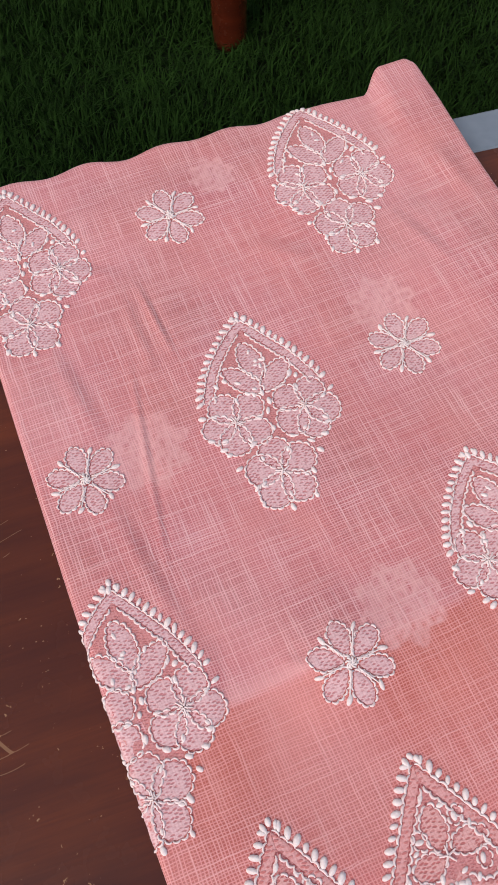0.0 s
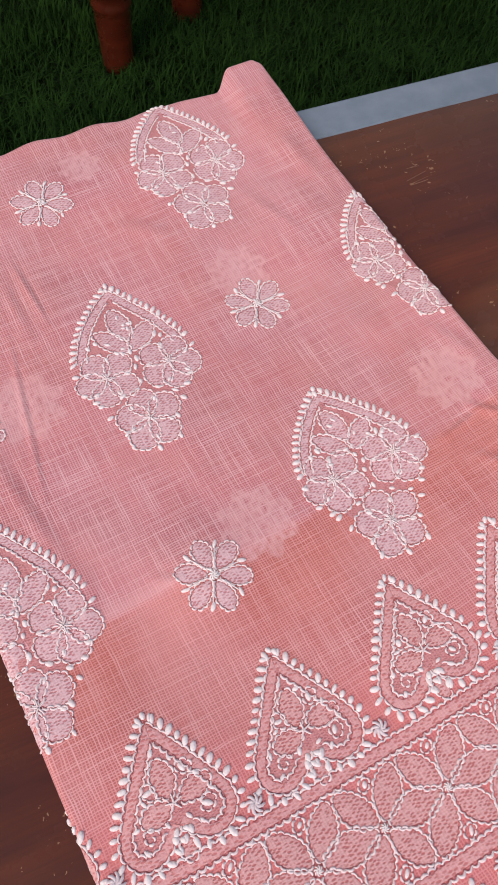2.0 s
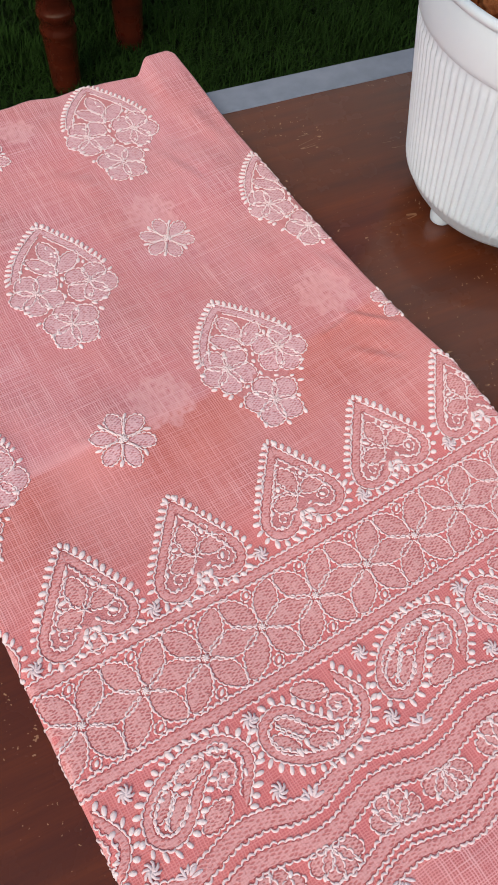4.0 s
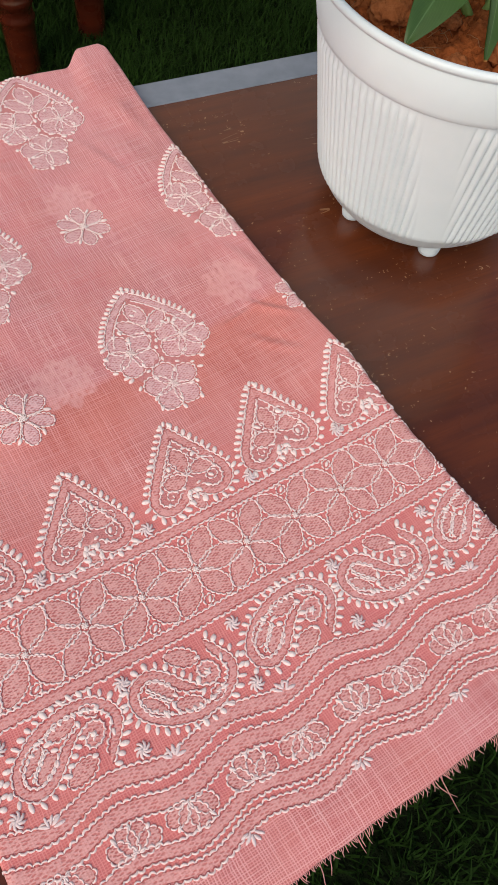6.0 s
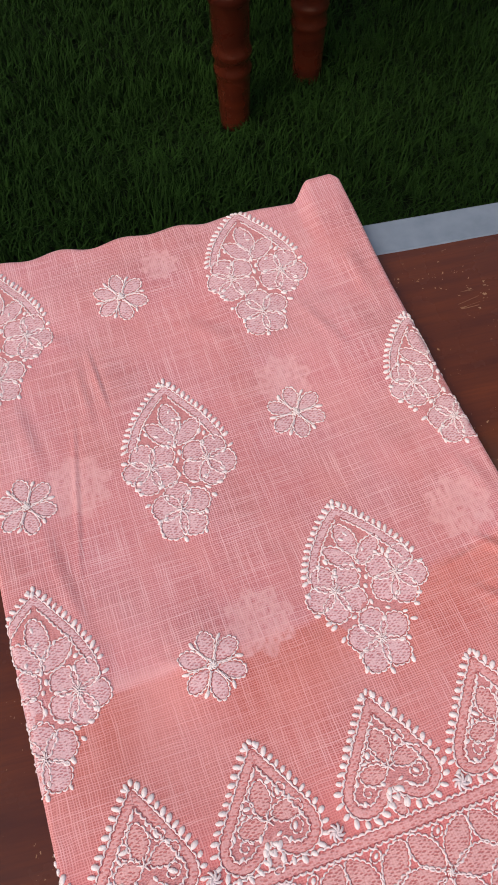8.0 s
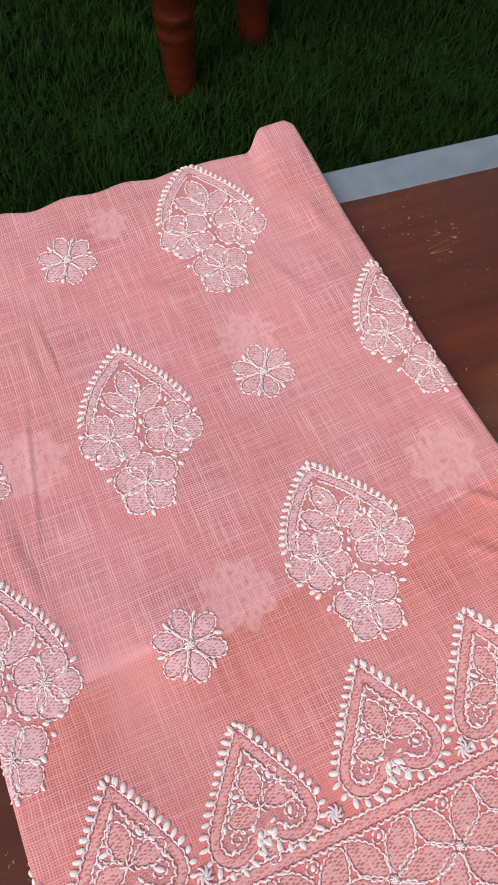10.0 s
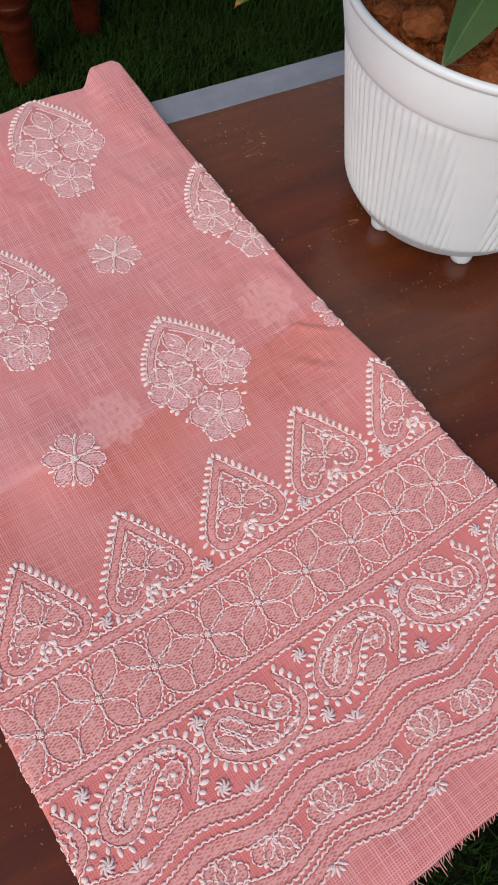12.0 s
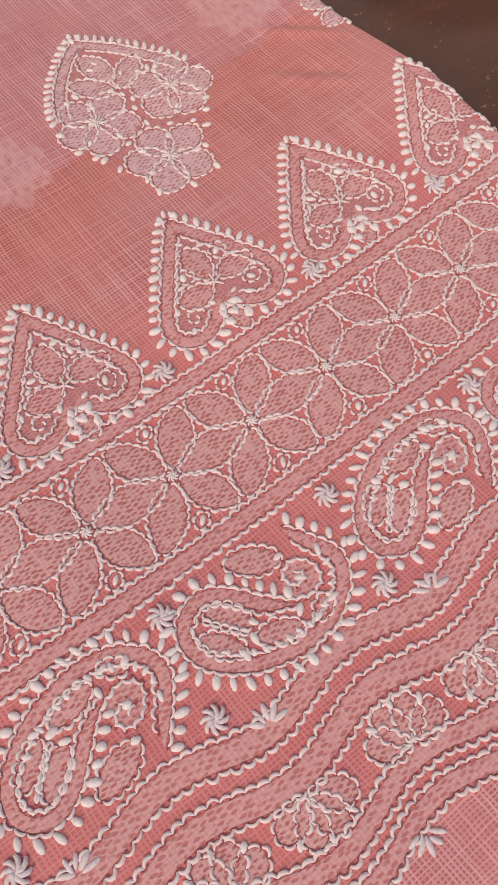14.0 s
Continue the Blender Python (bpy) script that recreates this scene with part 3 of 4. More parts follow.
def potted_plant():
    p = thing("green_houseplant", "green leafy houseplant with pointed oval leaves growing in the pot", "plant", POT_X, POT_Y, 0.138)
    move = Matrix.Translation((-POT_X, -POT_Y, -0.138))
    leaves = [((0.282, 0.098, 0.245), (0.1155, 0.0425, 0.219), 0.027, 0.012, 0.10, M_LEAF),
              ((0.288, 0.072, 0.186), (0.2336, 0.0448, 0.158), 0.0135, 0.006, 0.5, M_LEAF_DARK),
              ((0.276, 0.094, 0.166), (0.230, 0.106, 0.162), 0.015, 0.004, 0.25, M_LEAF_PALE),
              ((0.300, 0.066, 0.178), (0.276, 0.030, 0.150), 0.008, 0.003, 0.7, M_LEAF),
              ((0.318, 0.140, 0.262), (0.205, 0.215, 0.262), 0.036, 0.015, 0.3, M_LEAF),
              ((0.330, 0.070, 0.190), (0.372, 0.000, 0.185), 0.026, 0.012, 0.1, M_LEAF_DARK),
              ((0.330, 0.110, 0.250), (0.430, 0.150, 0.240), 0.034, 0.02, 0.0, M_LEAF)]
    for i, (base, tip, w, lift, roll, m) in enumerate(leaves):
        ob = part("leaf", leaf_blade(base, tip, w, lift, roll), m, p, "", layer="leaf")
        ob.matrix_local = move
        foot = Vector((POT_X + 0.010 * math.cos(i * 2.1), POT_Y + 0.012 * math.sin(i * 2.1) + 0.004, 0.131))
        bq = Vector(base)
        b = Build()
        mid = (foot + bq) / 2 + Vector((0, 0, 0.014))
        pts = [foot * (1 - t) ** 2 + mid * 2 * t * (1 - t) + bq * t * t for t in (0, 0.2, 0.4, 0.6, 0.8, 1.0)]
        tube_into(b, pts, [0.0032, 0.0028, 0.0024, 0.0021, 0.0018, 0.0014], 8)
        ob = part("stalk", b, M_STALK, p)
        ob.matrix_local = move
    return p


potted_plant()



# ---- the folded embroidered cloth ----
ROLL = 0.0034


def slope(x):
    """How far the cross threads drift along y over the width of the cloth."""
    return 0.088 * x + 0.16 * x * x


def edge_l(y):
    return 0.0820 * y * y - 0.1014 * y - 0.0966


def edge_r(y):
    return 0.1073 * y * y - 0.1473 * y + 0.1914


def ease(t):
    t = min(1.0, max(0.0, t))
    return t * t * (3 - 2 * t)


def ear(x):
    return ease((x - 0.119) / 0.016) * (1 - 0.25 * ease((x - 0.150) / 0.006))


def edge_far(x):
    return 0.2925 + 0.016 * x + 0.0018 * math.cos(153 * x + 0.3) * (1 - ease((x - 0.05) / 0.03)) + 0.0008 * math.sin(90 * x) + 0.0150 * ear(x)


def crease_y(x):
    """The line of an old fold across the cloth."""
    return 0.0040 + 0.10 * x + 0.45 * x * x


def near_line(x, y, ax, ay, bx, by):
    t = ((x - ax) * (bx - ax) + (y - ay) * (by - ay)) / ((bx - ax) ** 2 + (by - ay) ** 2)
    q = min(1.0, max(0.0, t))
    d = (x - ax - q * (bx - ax)) * (by - ay) - (y - ay - q * (by - ay)) * (bx - ax)
    dist = math.hypot(x - ax - q * (bx - ax), y - ay - q * (by - ay))
    return math.copysign(dist, d), math.sin(math.pi * min(0.98, max(0.02, t)))


SWELLS = ((0.0, 0.004, 0.0040, 0.028), (0.195, -0.025, 0.0050, 0.035), (-0.055, -0.045, 0.0028, 0.030), (-0.088, 0.060, 0.0025, 0.035), (0.082, 0.134, -0.0036, 0.040), (0.045, -0.105, -0.0020, 0.045))
WRINKLES = ((-0.037, 0.210, -0.029, 0.158, 0.0009, 0.0019), (-0.0505, 0.168, -0.0605, 0.052, 0.0008, 0.0017), (-0.050, 0.030, -0.062, -0.010, 0.0005, 0.004),
            (0.150, 0.036, 0.185, 0.010, 0.0014, 0.003), (0.128, 0.020, 0.160, 0.030, 0.0012, 0.002), (0.140, 0.010, 0.172, -0.016, 0.0010, 0.0035), (-0.09, 0.232, -0.04, 0.214, 0.0006, 0.004),
            (-0.046, 0.205, -0.040, 0.150, 0.0006, 0.003), (-0.068, 0.060, -0.052, 0.010, 0.0004, 0.004), (-0.030, 0.012, 0.010, -0.012, 0.0006, 0.003), (0.10, 0.215, 0.125, 0.165, 0.0006, 0.004),
            (-0.088, 0.190, -0.072, 0.125, 0.0009, 0.0045), (-0.078, 0.100, -0.062, 0.035, 0.0008, 0.004), (0.140, 0.250, 0.152, 0.195, 0.0010, 0.006), (0.020, 0.215, 0.060, 0.190, 0.0006, 0.006),
            (0.155, 0.090, 0.178, 0.050, 0.0007, 0.005), (-0.02, 0.185, 0.005, 0.20, 0.0005, 0.004))


def cloth_z(x, y):
    z = 0.0082 + 0.0006 * noise.noise(Vector((x * 30 + y * 8, y * 18, 9.0))) + 0.0009 * noise.noise(Vector((x * 16, y * 16, 0.3))) + 0.0003 * noise.noise(Vector((x * 60, y * 60, 4.0)))
    for sx, sy, h, r in SWELLS:
        z += h * math.exp(-((x - sx) ** 2 + (y - sy) ** 2) / (r * r))
    d = y - crease_y(x)
    z += 0.0009 * ease((d + 0.004) / 0.008) * (1 - ease((d - 0.004) / 0.05)) * (1 - 0.6 * ease((x - 0.06) / 0.06))
    for ax, ay, bx, by, h, w in WRINKLES:
        if abs(x - (ax + bx) / 2) < 0.05 and abs(y - (ay + by) / 2) < 0.07:
            q, s = near_line(x, y, ax, ay, bx, by)
            z += h * s * math.exp(-(q / w) ** 2) * (1.0 if q > 0 else 1.0) - 0.5 * h * s * math.exp(-((q + 1.5 * w) / w) ** 2)
    z += 0.0035 * ear(x) * ease((y - 0.235) / 0.05) + 0.0025 * ease((y - 0.21) / 0.05)
    drop = max(0.0, -0.236 - y)
    return z - 7.0 * drop * drop


def surf(x, y, h=0.0):
    """A point of the cloth, h above it; what lies past an edge is rolled round the fold."""
    xl, xr, yf = edge_l(y) + ROLL, edge_r(y) - ROLL, edge_far(min(max(x, -0.1), 0.16)) - 0.005
    px, py, nx, ny, nz, dz = x, y, 0.0, 0.0, 1.0, 0.0
    if x > xr or x < xl:
        e, sg = (xr, 1) if x > xr else (xl, -1)
        a = min(abs(x - e) / ROLL, 3.0)
        px, dz, nx, nz = e + sg * ROLL * math.sin(a), -ROLL * (1 - math.cos(a)), sg * math.sin(a), math.cos(a)
    if y > yf:
        a = min((y - yf) / 0.005, 3.0)
        py, dz, ny, nz = yf + 0.005 * math.sin(a), dz - 0.005 * (1 - math.cos(a)), math.sin(a), nz * math.cos(a)
    return (px + nx * h, py + ny * h, cloth_z(min(max(px, xl), xr), min(py, yf)) + dz + nz * h)


def over_edge(x, y, most=1.9):
    """Whether a point lies so far round a fold that it faces the table."""
    return x > edge_r(y) - ROLL + most * ROLL or x < edge_l(y) + ROLL - most * ROLL or y > edge_far(min(max(x, -0.1), 0.16)) - 0.005 + most * 0.005


def flat(x, y):
    """Thread coordinates of the weave."""
    xl, xr = edge_l(y), edge_r(y)
    return ((x - xl) / (xr - xl) * 0.285, y - slope(x))


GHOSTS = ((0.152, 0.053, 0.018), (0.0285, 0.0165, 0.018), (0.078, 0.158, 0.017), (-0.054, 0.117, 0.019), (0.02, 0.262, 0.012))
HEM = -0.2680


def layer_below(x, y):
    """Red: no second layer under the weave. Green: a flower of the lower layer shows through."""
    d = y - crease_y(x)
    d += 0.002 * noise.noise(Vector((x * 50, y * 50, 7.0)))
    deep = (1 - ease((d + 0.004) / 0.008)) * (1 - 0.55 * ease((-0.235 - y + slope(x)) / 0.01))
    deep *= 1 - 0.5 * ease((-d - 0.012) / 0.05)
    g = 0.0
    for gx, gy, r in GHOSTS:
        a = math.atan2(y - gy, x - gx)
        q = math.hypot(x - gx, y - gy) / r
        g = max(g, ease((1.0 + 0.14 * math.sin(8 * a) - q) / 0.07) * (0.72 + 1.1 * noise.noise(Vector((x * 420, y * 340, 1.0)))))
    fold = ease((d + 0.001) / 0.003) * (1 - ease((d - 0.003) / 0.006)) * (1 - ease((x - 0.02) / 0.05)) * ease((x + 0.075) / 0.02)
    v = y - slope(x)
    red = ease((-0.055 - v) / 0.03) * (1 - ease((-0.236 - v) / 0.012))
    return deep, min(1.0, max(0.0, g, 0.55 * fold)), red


cloth = thing("embroidered_cloth", "folded coral-pink cotton cloth with pale floral embroidery lying on the table", "cloth", 0.0, 0.0, 0.0)


def cloth_sheet():
    b = Build()
    nx, ny = 320, 460
    cols = []
    for j in range(ny + 1):
        t = j / ny
        for i in range(nx + 1):
            s = i / nx
            y0 = HEM + slope(0.04)
            y = y0 + t * (0.305 - y0)
            xl, xr = edge_l(y) + ROLL - 2.9 * ROLL, edge_r(y) - ROLL + 2.9 * ROLL
            x = xl + s * (xr - xl)
            lo = HEM + slope(x) + 0.0012 * noise.noise(Vector((x * 40, 0, 0)))
            hi = edge_far(min(max(x, -0.1), 0.16)) - 0.005 + 2.9 * 0.005
            y = lo + t * (hi - lo)
            b.v.append(surf(x, y))
            b.uv.append(flat(x, y))
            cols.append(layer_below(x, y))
    w = nx + 1
    b.f = [(j * w + i, j * w + i + 1, (j + 1) * w + i + 1, (j + 1) * w + i) for j in range(ny) for i in range(nx)]
    b.m = [0] * len(b.f)
    ob = part("top_layer", b, M_CLOTH, cloth)
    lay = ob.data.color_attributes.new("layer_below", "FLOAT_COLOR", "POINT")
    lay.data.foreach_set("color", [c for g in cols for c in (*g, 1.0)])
    b = Build()
    nx, ny = 24, 60
    for j in range(ny + 1):
        for i in range(nx + 1):
            y = -0.252 + (0.258 + 0.252) * j / ny
            x = edge_l(y) + 0.004 + (edge_r(y) - edge_l(y) - 0.008) * i / nx
            yy = y + (slope(x) - slope(0.04)) * (1 - j / ny)
            b.v.append((x, yy, 0.0026 + 0.0004 * noise.noise(Vector((x * 30, y * 30, 0))) - 5.0 * max(0.0, -0.236 - yy) ** 2))
            b.uv.append(flat(x, yy))
    w = nx + 1
    b.f = [(j * w + i, j * w + i + 1, (j + 1) * w + i + 1, (j + 1) * w + i) for j in range(ny) for i in range(nx)]
    k = len(b.v)
    b.v += [(x, y, z - 0.0022) for x, y, z in b.v]
    b.uv += list(b.uv)
    b.f += [tuple(k + q for q in reversed(f)) for f in b.f]
    rim = [i for i in range(w)] + [j * w + nx for j in range(1, ny + 1)] + [ny * w + i for i in range(nx - 1, -1, -1)] + [j * w for j in range(ny - 1, 0, -1)]
    b.f += [(rim[q], k + rim[q], k + rim[(q + 1) % len(rim)], rim[(q + 1) % len(rim)]) for q in range(len(rim))]
    b.m = [0] * len(b.f)
    part("lower_fold", b, M_CLOTH, cloth)


cloth_sheet()


def fringe():
    rng = random.Random(3)
    b = Build()
    x = edge_l(-0.25)
    while x < edge_r(-0.25):
        gap = noise.noise(Vector((x * 60, 5.0, 0)))
        n = rng.uniform(0.001, 0.0045) * (1.0 + 1.5 * max(0.0, gap)) + (rng.uniform(0.006, 0.014) if rng.random() < 0.06 else 0.0)
        y = HEM + slope(x) + 0.0012 * noise.noise(Vector((x * 40, 0, 0))) + 0.0004
        lean, z0 = rng.uniform(-0.5, 0.7), cloth_z(x, y)
        sag = rng.uniform(0.1, 0.9)
        pts = [(x + lean * n * t * t, y - n * t, z0 - sag * n * t * t) for t in (0, 0.3, 0.65, 1.0)]
        tube_into(b, pts, [0.00026, 0.00024, 0.0002, 0.00012], 4)
        x += rng.uniform(0.0006, 0.0014)
    ob = part("fringe", b, M_FRAY, cloth, "frayed pink thread ends along the raw hem")
    ob["kind"] = "stuff"


fringe()


# ---- embroidery ----
# outline of the dark disc that paints hole and shadow beside a loop
HOLE_SHADE_RIM = [(math.cos(math.pi * k / 3), math.sin(math.pi * k / 3)) for k in range(6)]


def scallops_into(b, pts, closed, pitch, slot=1, side=-1.0, bulge=0.46, rad=0.00046):
    """A line of small looped stitches along a path; side picks the side to which each loop bows."""
    q = resample(pts, pitch, closed)
    n = len(q)
    rng = random.Random(int(1e6 * abs(q[0][0] + 3 * q[0][1])))
    for i in range(n if closed else n - 1):
        a, c = q[i], q[(i + 1) % n]
        if over_edge(*a):
            continue
        dx, dy = c[0] - a[0], c[1] - a[1]
        bow = bulge * rng.uniform(0.7, 1.25) * side
        jx, jy = rng.uniform(-0.00012, 0.00012), rng.uniform(-0.00012, 0.00012)
        line = []
        for t in (0.02, 0.10, 0.28, 0.5, 0.72, 0.90, 0.98):
            o = bow * math.sqrt(max(0.0, 1 - (2 * t - 1) ** 2))
            line.append(surf(a[0] + dx * t - dy * o + jx, a[1] + dy * t + dx * o + jy, 0.00012 + 0.00030 * math.sin(math.pi * t)))
        # flat dark disc at the loop's start: needle hole plus painted stitch shadow
        m = math.hypot(dx, dy) or 1.0
        ux, uy, ho = dx / m, dy / m, 0.00050 * (1.0 if side > 0 else -1.0)
        hx, hy, hl, hw = a[0] - uy * ho, a[1] + ux * ho, 0.34 * pitch * rng.uniform(0.7, 1.2), 0.00052 * rng.uniform(0.7, 1.2)
        rim = [(hx + ux * hl * c - uy * hw * q, hy + uy * hl * c + ux * hw * q) for c, q in HOLE_SHADE_RIM]
        b.add([surf(*p, 0.00031) for p in rim], [tuple(range(6))], 4)
        r = rad * rng.uniform(0.8, 1.25)
        tube_into(b, line, [r * 0.5, r * 0.85, r, r * 1.1, r, r * 0.85, r * 0.5], 5, slot, False)


def fill_into(b, pts, slot=0, h=0.00026, rings=(0.5, 0.86, 1.0)):
    """A padded patch inside a closed outline."""
    n = len(pts)
    cx, cy = sum(p[0] for p in pts) / n, sum(p[1] for p in pts) / n
    if over_edge(cx, cy, 2.6):
        return
    vs, uv = [surf(cx, cy, h)], [flat(cx, cy)]
    for s in rings:
        for x, y in pts:
            vs.append(surf(cx + (x - cx) * s, cy + (y - cy) * s, h if s < 1 else h * 0.6))
            uv.append(flat(cx + (x - cx) * s, cy + (y - cy) * s))
    ccw = sum(pts[i][0] * pts[(i + 1) % n][1] - pts[(i + 1) % n][0] * pts[i][1] for i in range(n)) > 0
    fs = [(0, 1 + i, 1 + (i + 1) % n) for i in range(n)]
    for r in range(len(rings) - 1):
        fs += [(1 + r * n + i, 1 + (r + 1) * n + i, 1 + (r + 1) * n + (i + 1) % n, 1 + r * n + (i + 1) % n) for i in range(n)]
    b.add(vs, fs if ccw else [tuple(reversed(f)) for f in fs], slot, uv)


def strip_into(b, p1, p2, slot=0, h=0.00026):
    """A padded band between two paths of as many points."""
    vs, uv, fs = [], [], []
    keep = [not over_edge(*a, 2.8) and not over_edge(*c, 2.8) for a, c in zip(p1, p2)]
    for a, c in zip(p1, p2):
        for t, hh in ((0.0, h * 0.7), (0.2, h), (0.8, h), (1.0, h * 0.7)):
            x, y = a[0] + (c[0] - a[0]) * t, a[1] + (c[1] - a[1]) * t
            vs.append(surf(x, y, hh))
            uv.append(flat(x, y))
    for i in range(len(p1) - 1):
        if keep[i] and keep[i + 1]:
            fs += [(i * 4 + k, (i + 1) * 4 + k, (i + 1) * 4 + k + 1, i * 4 + k + 1) for k in range(3)]
    b.add(vs, fs, slot, uv)


def knot_into(b, x, y, ang, length=0.0018, width=0.00110, slot=0):
    """A raised grain stitch, longer along ang."""
    if over_edge(x, y, 2.2):
        return
    rng = random.Random(int(1e6 * abs(x * 1.7 + y)))
    length, width, ang = length * rng.uniform(0.8, 1.2), width * rng.uniform(0.8, 1.2), ang + rng.uniform(-0.3, 0.3)
    ca, sa = math.cos(ang), math.sin(ang)
    vs = []
    segs, rings = 7, ((-0.8, 0.58), (-0.3, 0.96), (0.3, 0.98), (0.8, 0.62))
    vs.append(surf(x - ca * length, y - sa * length, 0.0003))
    for t, r in rings:
        for k in range(segs):
            q = 2 * math.pi * k / segs
            u, w = t * length, r * width * math.cos(q)
            vs.append(surf(x + ca * u - sa * w, y + sa * u + ca * w, 0.00030 + r * width * 0.72 * math.sin(q)))
    vs.append(surf(x + ca * length, y + sa * length, 0.0003))
    fs = [(0, 1 + (k + 1) % segs, 1 + k) for k in range(segs)]
    for r in range(3):
        fs += [(1 + r * segs + k, 1 + r * segs + (k + 1) % segs, 1 + (r + 1) * segs + (k + 1) % segs, 1 + (r + 1) * segs + k) for k in range(segs)]
    e = len(vs) - 1
    fs += [(e, 1 + 3 * segs + k, 1 + 3 * segs + (k + 1) % segs) for k in range(segs)]
    b.add(vs, fs, slot)


def knots_along(b, pts, pitch, by, closed=False, slot=0, length=0.0018, width=0.00110, along=False, ends=True):
    """Grain stitches in a row beside a path, pointing away from it."""
    q = resample(pts, pitch, closed)
    s = shifted(q, by, closed)
    for i, (p, o) in enumerate(zip(q, s)):
        if not ends and i in (0, len(q) - 1):
            continue
        a = math.atan2(o[1] - p[1], o[0] - p[0])
        knot_into(b, o[0], o[1], a + (1.1 if along else 0.35), length, width, slot)


def petal_shape(cx, cy, a, w, rot, kind, n=26):
    """Outline of a petal: half length a, half width w, lying along rot."""
    pts = []
    for k in range(n):
        q = 2 * math.pi * k / n
        if kind == "round":
            x, y = a * math.cos(q), w * math.sin(q) * (1 + 0.07 * math.cos(2 * q + 0.5))
        elif kind == "bud":
            x = -a * math.cos(q)
            t = (x + a) / (2 * a)
            y = math.copysign(w * (math.sin(math.pi * t ** 1.25) ** 0.55 if 0 < t < 1 else 0.0), math.sin(q))
        elif kind == "drop":
            x = -a * math.cos(q)
            t = (x + a) / (2 * a)
            y = math.copysign(w * (math.sin(math.pi * t ** 1.35) ** 0.62 if 0 < t < 1 else 0.0), math.sin(q))
        else:
            x = -a * math.cos(q)
            t = (x + a) / (2 * a)
            y = math.copysign(w * (math.sin(math.pi * t) ** 0.74 if 0 < t < 1 else 0.0), math.sin(q))
        pts.append((cx + x * math.cos(rot) - y * math.sin(rot), cy + x * math.sin(rot) + y * math.cos(rot)))
    ccw = sum(pts[i][0] * pts[(i + 1) % n][1] - pts[(i + 1) % n][0] * pts[i][1] for i in range(n)) > 0
    return pts if ccw else pts[::-1]


def petal(parent, pts, pitch=0.0032, fill=None, inset=0.0):
    """One petal of a motif: padded fill with a looped outline."""
    n = len(pts)
    cx, cy = sum(p[0] for p in pts) / n, sum(p[1] for p in pts) / n
    if over_edge(cx, cy, 2.4):
        return None
    b = Build()
    fill_into(b, pts)
    scallops_into(b, pts, True, pitch, 1, -1.0)
    return part("petal", b, [fill or M_FILL, M_STITCH], parent) if b.f else None


def placed(x0, y0, turn, sx=1.0, sy=1.0, straight=False):
    """A map from a motif's own millimetres to the cloth."""
    c, s = math.cos(radians(turn)), math.sin(radians(turn))

    def at(x, y):
        x, y = x * sx * 0.001, y * sy * 0.001
        u, v = x0 + x * c - y * s, y0 + x * s + y * c
        return (u, v + slope(u)) if straight else (u, v)
    return at


LEAF_FLOWERS = (((-15.2, 1.0), ((-6.8, 7.6), (-19.7, 9.8), (-25.4, -0.8), (-18.0, -9.0), (-6.7, -5.9))),
                ((17.9, 1.2), ((10.6, 7.4), (23.0, 9.4), (28.0, -2.2), (9.6, -5.0), (19.6, -9.4))),
                ((-1.3, -29.0), ((-2.6, -18.6), (8.6, -24.4), (-11.6, -26.0), (-8.0, -38.9), (4.4, -38.4))))
LEAF_LONG = ((-0.6, 27.6, 9.8, 4.6, 103), (8.6, 18.2, 9.4, 4.3, 42), (-7.3, 18.6, 9.8, 4.0, 134))
TALL_FLOWERS = tuple(((cx, cy - d), tuple((px, py - d) for px, py in petals)) for ((cx, cy), petals), d in zip(LEAF_FLOWERS, (3.4, 3.8, 0.8)))
TALL_LONG = tuple((x + 0.6, y - 2.0, a * 1.06, w * 1.1, r) for x, y, a, w, r in LEAF_LONG)
LEAF_KNOTS = ((-28.6, -8.5), (-22.5, -16.9), (-20.0, -24.1), (-24.2, -14.0), (-14.7, -34.5), (-14.0, -42.0), (-1.9, -46.3), (9.8, -44.0), (12.0, -33.1), (25.8, -12.6), (22.4, -17.9), (18.0, -24.7),
              (15.3, -19.5), (7.6, -15.0), (0.6, -9.4), (-10.6, -14.6), (-15.1, 18.4), (-19.6, 16.6), (18.7, 13.6), (16.0, 15.2), (0.5, 8.6), (2.6, 4.0), (0.6, -0.6), (32.6, 3.4), (-30.0, 3.0))


